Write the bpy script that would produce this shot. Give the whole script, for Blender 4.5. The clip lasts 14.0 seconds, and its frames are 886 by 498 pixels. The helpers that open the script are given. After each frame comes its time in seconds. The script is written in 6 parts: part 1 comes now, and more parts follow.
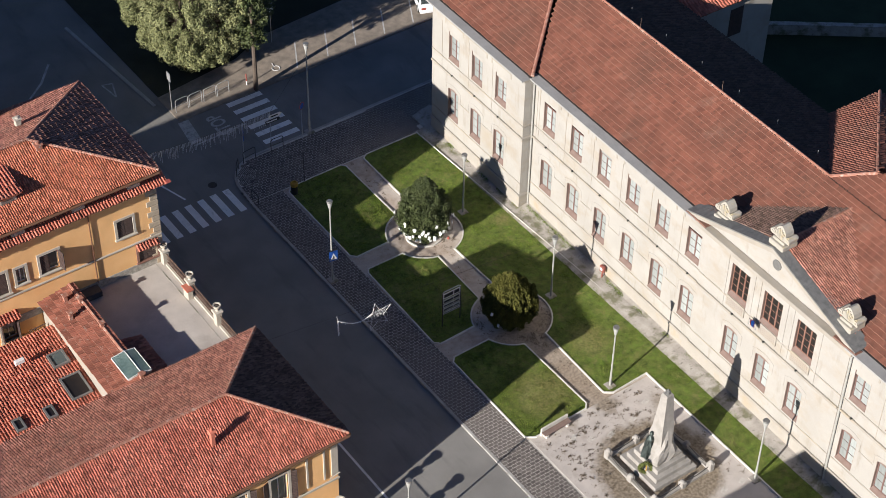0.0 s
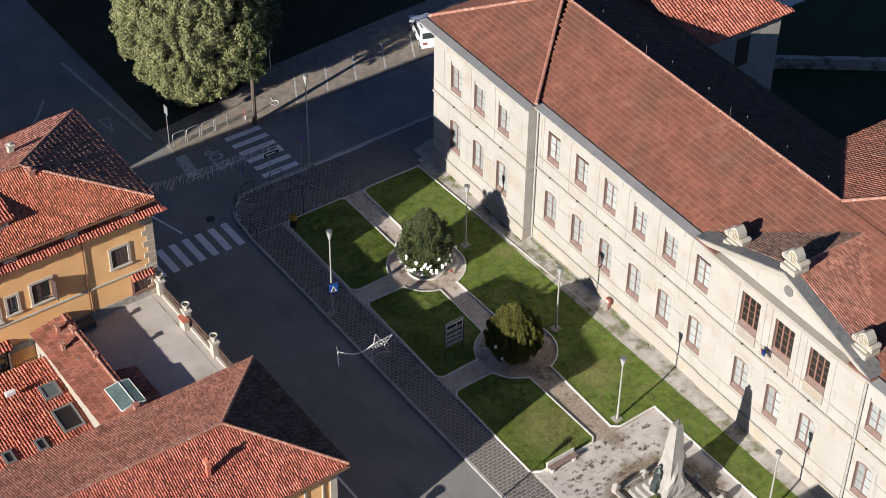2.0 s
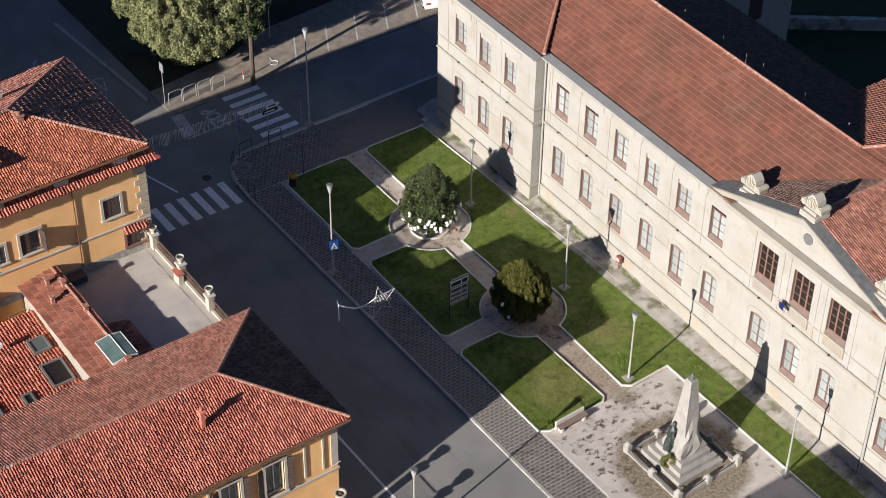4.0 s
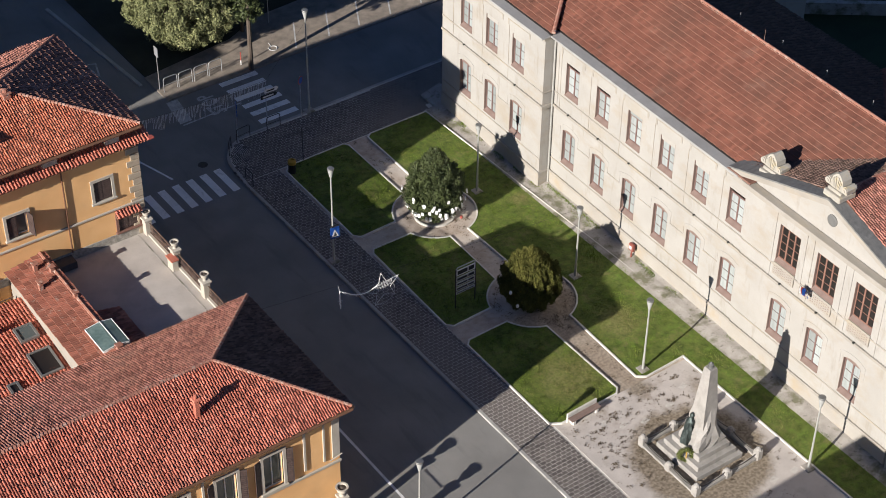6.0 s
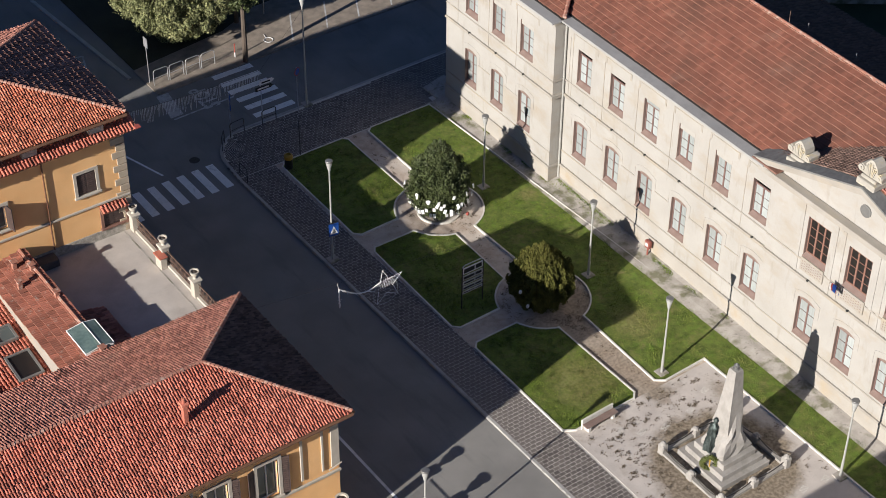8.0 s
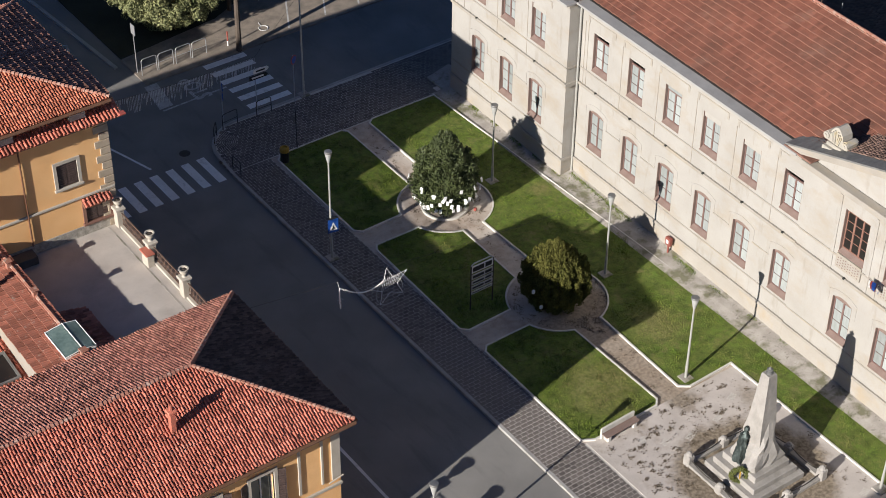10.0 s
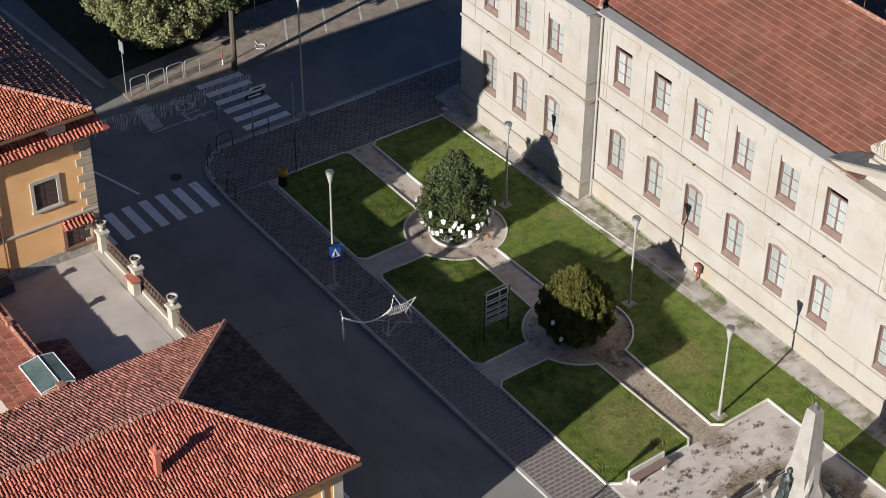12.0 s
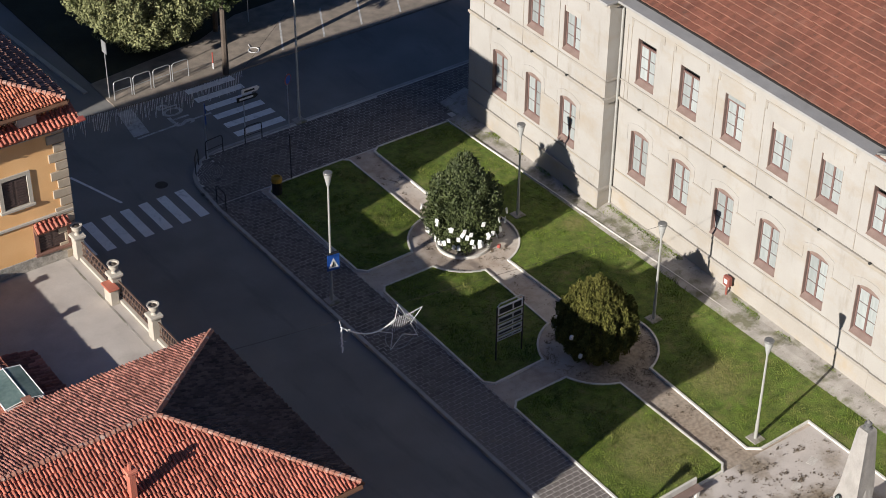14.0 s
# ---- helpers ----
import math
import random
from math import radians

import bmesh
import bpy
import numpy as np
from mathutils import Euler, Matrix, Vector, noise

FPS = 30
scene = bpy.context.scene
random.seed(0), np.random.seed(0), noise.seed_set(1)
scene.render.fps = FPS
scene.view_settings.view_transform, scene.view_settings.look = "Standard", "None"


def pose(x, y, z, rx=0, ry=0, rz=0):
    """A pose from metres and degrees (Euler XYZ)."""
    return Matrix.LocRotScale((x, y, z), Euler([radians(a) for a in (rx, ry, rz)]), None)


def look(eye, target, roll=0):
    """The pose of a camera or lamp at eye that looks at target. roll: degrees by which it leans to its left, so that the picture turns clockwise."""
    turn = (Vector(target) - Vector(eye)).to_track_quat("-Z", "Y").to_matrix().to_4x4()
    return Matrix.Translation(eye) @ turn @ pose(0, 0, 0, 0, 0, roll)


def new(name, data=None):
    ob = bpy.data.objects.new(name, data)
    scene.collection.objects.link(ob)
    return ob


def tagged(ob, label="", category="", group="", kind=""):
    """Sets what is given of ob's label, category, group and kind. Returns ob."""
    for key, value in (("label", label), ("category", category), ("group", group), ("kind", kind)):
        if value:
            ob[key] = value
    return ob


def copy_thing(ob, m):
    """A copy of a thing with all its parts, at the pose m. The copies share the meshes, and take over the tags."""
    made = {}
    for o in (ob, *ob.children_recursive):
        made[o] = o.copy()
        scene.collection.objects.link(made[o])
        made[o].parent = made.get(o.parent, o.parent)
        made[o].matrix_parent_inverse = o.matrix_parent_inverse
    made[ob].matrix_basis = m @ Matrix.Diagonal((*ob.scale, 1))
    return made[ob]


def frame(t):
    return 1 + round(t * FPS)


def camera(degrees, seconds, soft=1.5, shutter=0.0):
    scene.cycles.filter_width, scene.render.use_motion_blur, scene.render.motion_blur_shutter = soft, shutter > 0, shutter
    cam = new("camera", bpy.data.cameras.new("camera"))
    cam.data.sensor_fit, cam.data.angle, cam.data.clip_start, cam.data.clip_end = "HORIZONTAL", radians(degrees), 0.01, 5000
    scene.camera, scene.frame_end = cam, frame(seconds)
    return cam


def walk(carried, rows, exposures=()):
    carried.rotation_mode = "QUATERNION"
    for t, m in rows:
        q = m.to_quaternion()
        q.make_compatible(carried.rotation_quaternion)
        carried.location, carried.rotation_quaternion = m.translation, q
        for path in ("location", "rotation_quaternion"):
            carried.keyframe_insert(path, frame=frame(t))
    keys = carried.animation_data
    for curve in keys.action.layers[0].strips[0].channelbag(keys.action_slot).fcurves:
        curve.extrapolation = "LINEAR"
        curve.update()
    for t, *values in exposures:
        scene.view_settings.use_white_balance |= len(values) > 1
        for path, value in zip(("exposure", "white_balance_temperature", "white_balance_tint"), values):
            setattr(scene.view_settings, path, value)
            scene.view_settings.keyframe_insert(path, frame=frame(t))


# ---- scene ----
cam = camera(28.0, 14.0, 0.5)
PATH = [
    (0, (-46.78, -55.173, 80.563), (-45.909, -53.973, 79.221), 1.0),
    (0.5, (-46.774, -55.152, 79.78), (-45.904, -53.952, 78.437), 1.0),
    (1, (-46.633, -54.995, 79.026), (-45.758, -53.786, 77.694), 1.0),
    (1.5, (-46.588, -54.919, 78.171), (-45.7, -53.691, 76.867), 0.9),
    (2, (-46.556, -54.83, 77.149), (-45.658, -53.588, 75.864), 0.8),
    (2.5, (-46.547, -54.765, 75.816), (-45.65, -53.521, 74.532), 0.8),
    (3, (-46.411, -54.602, 74.523), (-45.514, -53.358, 73.24), 0.8),
    (5.5, (-45.557, -52.779, 68.561), (-44.649, -51.519, 67.301), 0.7),
    (6, (-45.105, -52.091, 67.782), (-44.197, -50.831, 66.522), 0.7),
    (6.5, (-44.7, -51.324, 66.776), (-43.792, -50.065, 65.515), 0.7),
    (7, (-44.114, -50.522, 65.596), (-43.205, -49.26, 64.34), 0.6),
    (9.5, (-41.569, -45.781, 59.818), (-40.646, -44.508, 58.581), 0.6),
    (10, (-40.929, -44.696, 58.694), (-40.005, -43.424, 57.459), 0.6),
    (10.5, (-40.291, -43.641, 57.471), (-39.362, -42.36, 56.248), 0.6),
    (11, (-39.72, -42.55, 56.26), (-38.783, -41.261, 55.051), 0.6),
    (11.5, (-39.119, -41.509, 55.024), (-38.179, -40.215, 53.823), 0.5),
    (12, (-38.52, -40.442, 53.664), (-37.576, -39.143, 52.471), 0.5),
    (12.5, (-37.908, -39.442, 52.308), (-36.959, -38.137, 51.126), 0.5),
    (13, (-37.306, -38.419, 50.865), (-36.35, -37.106, 49.696), 0.5),
    (13.5, (-36.638, -37.391, 49.525), (-35.679, -36.073, 48.367), 0.5),
    (14, (-36.148, -36.385, 48.056), (-35.183, -35.062, 46.907), 0.6),
]
walk(cam, [(t, look(eye, target, roll)) for t, eye, target, roll in PATH], [(0.0, 0.50), (3.0, 0.47), (6.0, 0.40), (9.5, 0.34), (11.5, 0.31), (14.0, 0.29)])

# ---- light ----
SUN_AZ, SUN_EL = radians(12.7), radians(19.9)
world = bpy.data.worlds.new("sky")
scene.world = world
world.use_nodes = True
wn = world.node_tree
sky = wn.nodes.new("ShaderNodeTexSky")
sky.sky_type, sky.sun_disc, sky.ozone_density, sky.dust_density = "NISHITA", False, 3.5, 0.4
sky.sun_elevation, sky.sun_rotation = SUN_EL, radians(270) - SUN_AZ
clear = wn.nodes.new("ShaderNodeMix")
clear.data_type, clear.blend_type = "RGBA", "MULTIPLY"
clear.inputs[0].default_value = 1.0
clear.inputs[7].default_value = (0.88, 0.97, 1.24, 1)
wn.links.new(sky.outputs[0], clear.inputs[6])
wn.links.new(clear.outputs[2], wn.nodes["Background"].inputs[0])
wn.nodes["Background"].inputs[1].default_value = 0.042
sun_data = bpy.data.lights.new("sun", "SUN")
sun_data.energy, sun_data.angle, sun_data.color = 6.1, radians(0.5), (1.0, 0.94, 0.865)
sun = new("sun", sun_data)
SUN_WAY = Vector((math.cos(SUN_EL) * math.cos(SUN_AZ), math.cos(SUN_EL) * math.sin(SUN_AZ), -math.sin(SUN_EL)))
sun.matrix_world = look((-200, -40, 70), Vector((-200, -40, 70)) + SUN_WAY)


# ---- materials ----
def ramp_mat(name, dark, light, rough=0.8, scale=3.0, fine=40.0, bump=0.15, metal=0.0, vary=0.0, spec=0.4, object_vary=0.0, stretch=(1, 1, 1), depth=0.02):
    """Two scales of noise between two colours, with fine relief; vary: spread of value between loose pieces."""
    m = bpy.data.materials.new(name)
    m.use_nodes = True
    t = m.node_tree
    b = t.nodes["Principled BSDF"]
    b.inputs["Roughness"].default_value = rough
    b.inputs["Metallic"].default_value = metal
    b.inputs["Specular IOR Level"].default_value = spec
    co = t.nodes.new("ShaderNodeTexCoord")
    mp = t.nodes.new("ShaderNodeMapping")
    mp.inputs["Scale"].default_value = stretch
    t.links.new(co.outputs["Object"], mp.inputs[0])
    n1, n2 = t.nodes.new("ShaderNodeTexNoise"), t.nodes.new("ShaderNodeTexNoise")
    n1.inputs["Scale"].default_value, n1.inputs["Detail"].default_value = scale, 6
    n2.inputs["Scale"].default_value, n2.inputs["Detail"].default_value = fine, 4
    t.links.new(mp.outputs[0], n1.inputs["Vector"])
    t.links.new(mp.outputs[0], n2.inputs["Vector"])
    mix = t.nodes.new("ShaderNodeMix")
    mix.data_type = "FLOAT"
    mix.inputs[0].default_value = 0.4
    t.links.new(n1.outputs["Fac"], mix.inputs[2])
    t.links.new(n2.outputs["Fac"], mix.inputs[3])
    cr = t.nodes.new("ShaderNodeValToRGB")
    cr.color_ramp.elements[0].position, cr.color_ramp.elements[1].position = 0.32, 0.68
    cr.color_ramp.elements[0].color, cr.color_ramp.elements[1].color = (*dark, 1), (*light, 1)
    t.links.new(mix.outputs[0], cr.inputs[0])
    out = cr.outputs[0]
    for amount, node, socket in ((vary, "ShaderNodeNewGeometry", "Random Per Island"), (object_vary, "ShaderNodeObjectInfo", "Random")):
        if amount:
            g = t.nodes.new(node)
            r = t.nodes.new("ShaderNodeMapRange")
            r.inputs[3].default_value, r.inputs[4].default_value = 1 - amount, 1 + amount
            t.links.new(g.outputs[socket], r.inputs[0])
            h = t.nodes.new("ShaderNodeHueSaturation")
            t.links.new(r.outputs[0], h.inputs["Value"])
            t.links.new(out, h.inputs["Color"])
            out = h.outputs[0]
    t.links.new(out, b.inputs["Base Color"])
    if bump:
        bp = t.nodes.new("ShaderNodeBump")
        bp.inputs["Strength"].default_value, bp.inputs["Distance"].default_value = bump, depth
        t.links.new(n2.outputs["Fac"], bp.inputs["Height"])
        t.links.new(bp.outputs[0], b.inputs["Normal"])
    return m


def stain(m, colour, scale, low, high, amount=0.7, stretch=(1, 1, 1)):
    """Blends patches of another colour into a material."""
    t = m.node_tree
    b = t.nodes["Principled BSDF"]
    old = b.inputs["Base Color"].links[0].from_socket
    co, mp = t.nodes.new("ShaderNodeTexCoord"), t.nodes.new("ShaderNodeMapping")
    mp.inputs["Scale"].default_value = stretch
    t.links.new(co.outputs["Object"], mp.inputs[0])
    n = t.nodes.new("ShaderNodeTexNoise")
    n.inputs["Scale"].default_value, n.inputs["Detail"].default_value, n.inputs["Roughness"].default_value = scale, 7, 0.65
    t.links.new(mp.outputs[0], n.inputs["Vector"])
    r = t.nodes.new("ShaderNodeMapRange")
    r.inputs[1].default_value, r.inputs[2].default_value, r.inputs[4].default_value = low, high, amount
    t.links.new(n.outputs["Fac"], r.inputs[0])
    mix = t.nodes.new("ShaderNodeMix")
    mix.data_type = "RGBA"
    t.links.new(r.outputs[0], mix.inputs[0])
    t.links.new(old, mix.inputs[6])
    mix.inputs[7].default_value = (*colour, 1)
    t.links.new(mix.outputs[2], b.inputs["Base Color"])
    return m


def worn_ring(m, centre, r0, r1, colours, amount=0.9):
    """Bare earth round a point on the ground, from r0 to about r1 metres, with a ragged edge."""
    t = m.node_tree
    b = t.nodes["Principled BSDF"]
    old = b.inputs["Base Color"].links[0].from_socket
    co = t.nodes.new("ShaderNodeTexCoord")
    far = t.nodes.new("ShaderNodeVectorMath")
    far.operation = "DISTANCE"
    far.inputs[1].default_value = centre
    t.links.new(co.outputs["Object"], far.inputs[0])
    n, fine = t.nodes.new("ShaderNodeTexNoise"), t.nodes.new("ShaderNodeTexNoise")
    n.inputs["Scale"].default_value, n.inputs["Detail"].default_value, n.inputs["Roughness"].default_value = 0.9, 8, 0.7
    fine.inputs["Scale"].default_value, fine.inputs["Detail"].default_value = 6.0, 6
    for node in (n, fine):
        t.links.new(co.outputs["Object"], node.inputs["Vector"])
    add = t.nodes.new("ShaderNodeMath")
    add.operation = "MULTIPLY_ADD"
    add.inputs[1].default_value = 1.8
    t.links.new(n.outputs["Fac"], add.inputs[0])
    t.links.new(far.outputs["Value"], add.inputs[2])
    r = t.nodes.new("ShaderNodeMapRange")
    r.inputs[1].default_value, r.inputs[2].default_value = r0 + 0.9, r1 + 0.9
    r.inputs[3].default_value, r.inputs[4].default_value = amount, 0.0
    t.links.new(add.outputs[0], r.inputs[0])
    cr = t.nodes.new("ShaderNodeValToRGB")
    cr.color_ramp.elements[0].position, cr.color_ramp.elements[1].position = 0.38, 0.62
    cr.color_ramp.elements[0].color, cr.color_ramp.elements[1].color = (*colours[0], 1), (*colours[1], 1)
    t.links.new(fine.outputs["Fac"], cr.inputs[0])
    mix = t.nodes.new("ShaderNodeMix")
    mix.data_type = "RGBA"
    t.links.new(r.outputs[0], mix.inputs[0])
    t.links.new(old, mix.inputs[6])
    t.links.new(cr.outputs[0], mix.inputs[7])
    t.links.new(mix.outputs[2], b.inputs["Base Color"])
    return m


def glass_mat(name, tint, rough=0.05):
    m = bpy.data.materials.new(name)
    m.use_nodes = True
    b = m.node_tree.nodes["Principled BSDF"]
    b.inputs["Base Color"].default_value = (*tint, 1)
    b.inputs["Roughness"].default_value = rough
    b.inputs["Specular IOR Level"].default_value = 0.8
    return m


M = {}
M["asphalt"] = stain(stain(ramp_mat("asphalt", (0.172, 0.167, 0.160), (0.25, 0.242, 0.23), 0.85, 0.35, 60, 0.3), (0.31, 0.30, 0.285), 0.15, 0.5, 0.8, 0.5), (0.13, 0.127, 0.124), 0.9, 0.54, 0.7, 0.5, (1, 0.18, 1))
M["paint"] = stain(ramp_mat("road_paint", (0.74, 0.74, 0.74), (0.88, 0.88, 0.87), 0.7, 2, 30, 0.1), (0.22, 0.22, 0.22), 3, 0.55, 0.75, 0.6)
M["grass"] = stain(stain(ramp_mat("grass", (0.045, 0.076, 0.013), (0.17, 0.205, 0.042), 0.9, 2.2, 14, 0.6, depth=0.08), (0.26, 0.215, 0.10), 0.9, 0.54, 0.72, 0.7), (0.15, 0.24, 0.033), 1.9, 0.48, 0.68, 0.75)
M["parking"] = ramp_mat("parking_asphalt", (0.16, 0.138, 0.115), (0.34, 0.285, 0.235), 0.9, 1.6, 40, 0.3)
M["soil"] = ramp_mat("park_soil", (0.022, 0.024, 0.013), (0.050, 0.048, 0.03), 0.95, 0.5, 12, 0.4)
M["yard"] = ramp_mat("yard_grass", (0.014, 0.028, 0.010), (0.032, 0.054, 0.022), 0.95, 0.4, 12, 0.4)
M["gravel"] = stain(stain(ramp_mat("gravel", (0.42, 0.38, 0.35), (0.58, 0.53, 0.49), 0.9, 0.8, 50, 0.4), (0.25, 0.20, 0.15), 0.5, 0.56, 0.70, 0.6), (0.16, 0.13, 0.10), 5.0, 0.62, 0.72, 0.7)
EARTH = ((0.13, 0.10, 0.065), (0.28, 0.225, 0.16))
worn_ring(M["gravel"], (4.9, -6.3, 0.0), 3.4, 4.1, EARTH)
worn_ring(M["gravel"], (5.6, -0.4, 0.0), 0.3, 1.1, EARTH, 0.8)
worn_ring(M["gravel"], (8.4, -2.2, 0.0), 0.1, 0.8, EARTH, 0.6)
# Darker copy of the roof tile: the back slope's shade put into colour.
M["back_tile"] = ramp_mat("shaded_back_tile", (0.06, 0.04, 0.032), (0.12, 0.075, 0.055), 0.9, 1.2, 25, 0.2, vary=0.3)
M["path"] = stain(stain(ramp_mat("earth_path", (0.31, 0.245, 0.195), (0.55, 0.465, 0.395), 0.9, 2.5, 30, 0.5), (0.58, 0.545, 0.50), 0.35, 0.45, 0.62, 0.7), (0.12, 0.10, 0.075), 5.0, 0.60, 0.70, 0.75)
worn_ring(M["path"], (5.3, 4.0, 0.0), 4.2, 5.4, ((0.19, 0.145, 0.10), (0.33, 0.265, 0.20)), 0.75)
M["sett"] = ramp_mat("paving_sett", (0.098, 0.086, 0.08), (0.18, 0.158, 0.147), 0.8, 1.5, 30, 0.3, vary=0.24)
M["joint"] = ramp_mat("sand_joint", (0.46, 0.435, 0.40), (0.66, 0.625, 0.57), 0.95, 2, 40, 0.2)
M["kerb"] = ramp_mat("kerb_stone", (0.30, 0.29, 0.275), (0.46, 0.45, 0.43), 0.85, 1.5, 30, 0.3, object_vary=0.1)
M["edging"] = ramp_mat("white_edging", (0.48, 0.465, 0.43), (0.72, 0.70, 0.65), 0.85, 2, 30, 0.2)
M["concrete"] = stain(stain(ramp_mat("concrete_strip", (0.27, 0.245, 0.22), (0.46, 0.43, 0.39), 0.9, 2.0, 30, 0.4), (0.11, 0.11, 0.05), 0.8, 0.50, 0.62, 0.8), (0.10, 0.085, 0.07), 4.0, 0.58, 0.68, 0.75)
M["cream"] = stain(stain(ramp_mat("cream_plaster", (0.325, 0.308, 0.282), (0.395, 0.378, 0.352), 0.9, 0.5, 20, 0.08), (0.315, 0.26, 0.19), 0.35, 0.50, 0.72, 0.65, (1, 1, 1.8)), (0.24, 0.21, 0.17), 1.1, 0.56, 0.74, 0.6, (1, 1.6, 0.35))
M["cream_trim"] = stain(ramp_mat("cream_trim", (0.28, 0.255, 0.22), (0.36, 0.335, 0.30), 0.9, 1, 20, 0.1), (0.42, 0.34, 0.22), 0.7, 0.5, 0.75, 0.6, (1, 0.4, 3))
M["plinth"] = stain(ramp_mat("plinth_plaster", (0.31, 0.285, 0.25), (0.38, 0.355, 0.32), 0.9, 0.7, 20, 0.1), (0.36, 0.28, 0.18), 0.6, 0.5, 0.7, 0.6)
M["surround"] = ramp_mat("brownish_surround", (0.17, 0.118, 0.10), (0.25, 0.18, 0.155), 0.8, 2, 25, 0.1)
M["white_wood"] = ramp_mat("white_painted_wood", (0.62, 0.61, 0.58), (0.76, 0.75, 0.72), 0.5, 4, 40, 0.05)
M["brown_wood"] = ramp_mat("brown_wood", (0.17, 0.085, 0.065), (0.26, 0.145, 0.11), 0.55, 5, 40, 0.1, stretch=(1, 1, 0.2))
M["dark_wood"] = ramp_mat("dark_shutter_wood", (0.05, 0.034, 0.032), (0.10, 0.068, 0.06), 0.6, 5, 40, 0.1)
M["glass"] = glass_mat("window_glass", (0.10, 0.12, 0.12))
M["pane"] = ramp_mat("curtained_glass", (0.25, 0.275, 0.27), (0.36, 0.385, 0.38), 0.12, 2, 9, 0, spec=0.6, object_vary=0.22, stretch=(1, 3, 0.3))
M["blind"] = ramp_mat("white_blind", (0.34, 0.32, 0.29), (0.40, 0.38, 0.35), 0.8, 2, 20, 0.05)
M["bar_wood"] = ramp_mat("grey_glazing_bar", (0.12, 0.09, 0.085), (0.19, 0.15, 0.14), 0.6, 5, 40, 0.05)
M["casement"] = ramp_mat("mauve_brown_wood", (0.13, 0.075, 0.068), (0.20, 0.125, 0.11), 0.6, 5, 40, 0.05)
M["needle"] = ramp_mat("wreath_leaf", (0.05, 0.07, 0.015), (0.14, 0.15, 0.04), 0.8, 6, 20, 0.2)
M["litter"] = ramp_mat("dead_leaf", (0.09, 0.068, 0.045), (0.20, 0.155, 0.11), 0.9, 3, 20, 0, vary=0.4)
M["blade"] = stain(stain(ramp_mat("grass_blade", (0.07, 0.112, 0.014), (0.225, 0.295, 0.052), 0.85, 2.4, 9, 0, vary=0.24, spec=0.12), (0.27, 0.225, 0.11), 0.55, 0.50, 0.66, 0.7), (0.024, 0.044, 0.009), 1.7, 0.50, 0.62, 0.75)
for lawn_mat in (M["grass"], M["blade"]):
    for centre, r in (((2.9, 2.4, 0.0), 2.6), ((8.2, 4.5, 0.0), 1.8), ((10.6, 17.0, 0.0), 0.9), ((3.2, 12.5, 0.0), 1.3)):
        worn_ring(lawn_mat, centre, r * 0.4, r, ((0.17, 0.15, 0.055), (0.29, 0.25, 0.11)), 0.5)
M["dark_pane"] = glass_mat("dark_window_pane", (0.015, 0.013, 0.012), 0.35)
M["worn_paint"] = stain(ramp_mat("worn_road_paint", (0.40, 0.40, 0.40), (0.58, 0.58, 0.57), 0.8, 2, 30, 0.1), (0.16, 0.16, 0.16), 3, 0.48, 0.68, 0.7)
# Near-black stands for missing light in rooms, open fanlights and vent holes.
M["dark"] = ramp_mat("unlit_depth", (0.02, 0.02, 0.02), (0.04, 0.038, 0.035), 0.9, 2, 20, 0)
M["orange"] = stain(ramp_mat("orange_plaster", (0.74, 0.41, 0.17), (0.86, 0.53, 0.25), 0.9, 0.7, 20, 0.1), (0.64, 0.39, 0.19), 0.5, 0.5, 0.75, 0.6)
M["stone_trim"] = ramp_mat("stone_trim", (0.38, 0.34, 0.28), (0.50, 0.46, 0.40), 0.85, 2, 25, 0.15)
M["tan_stone"] = ramp_mat("tan_stone", (0.34, 0.275, 0.20), (0.46, 0.385, 0.295), 0.85, 2, 25, 0.15)
M["coppo"] = stain(stain(ramp_mat("clay_roof_tile", (0.30, 0.088, 0.056), (0.53, 0.18, 0.122), 0.85, 1.2, 25, 0.2, vary=0.42), (0.26, 0.17, 0.13), 0.6, 0.55, 0.75, 0.5), (0.56, 0.44, 0.38), 6.5, 0.62, 0.72, 0.75)
M["coppo_orange"] = stain(stain(ramp_mat("orange_roof_tile", (0.34, 0.102, 0.056), (0.60, 0.215, 0.125), 0.85, 1.2, 25, 0.2, vary=0.42), (0.26, 0.17, 0.13), 0.6, 0.55, 0.75, 0.5), (0.56, 0.44, 0.38), 6.5, 0.62, 0.72, 0.75)
M["coppo_old"] = stain(stain(ramp_mat("weathered_roof_tile", (0.22, 0.085, 0.062), (0.42, 0.19, 0.145), 0.9, 1.2, 25, 0.2, vary=0.45), (0.20, 0.14, 0.11), 0.5, 0.52, 0.75, 0.5), (0.54, 0.43, 0.38), 6.5, 0.62, 0.72, 0.65)
M["flat_tile"] = stain(stain(stain(ramp_mat("flat_clay_tile", (0.15, 0.056, 0.039), (0.28, 0.11, 0.073), 0.85, 0.8, 25, 0.3, vary=0.17), (0.12, 0.068, 0.05), 0.22, 0.45, 0.72, 0.65), (0.34, 0.23, 0.18), 0.7, 0.58, 0.78, 0.4), (0.07, 0.05, 0.042), 9.0, 0.55, 0.68, 0.7)
# Darker tile colour carries the shade of the hip turned from the sun.
M["coppo_dark"] = stain(ramp_mat("shaded_hip_tile", (0.20, 0.09, 0.065), (0.42, 0.205, 0.15), 0.9, 1.2, 25, 0.2, vary=0.45), (0.44, 0.36, 0.30), 5.0, 0.58, 0.70, 0.6)
M["tile_edge"] = ramp_mat("lichen_pale_tile_edge", (0.17, 0.075, 0.053), (0.36, 0.19, 0.135), 0.9, 6, 30, 0.1)
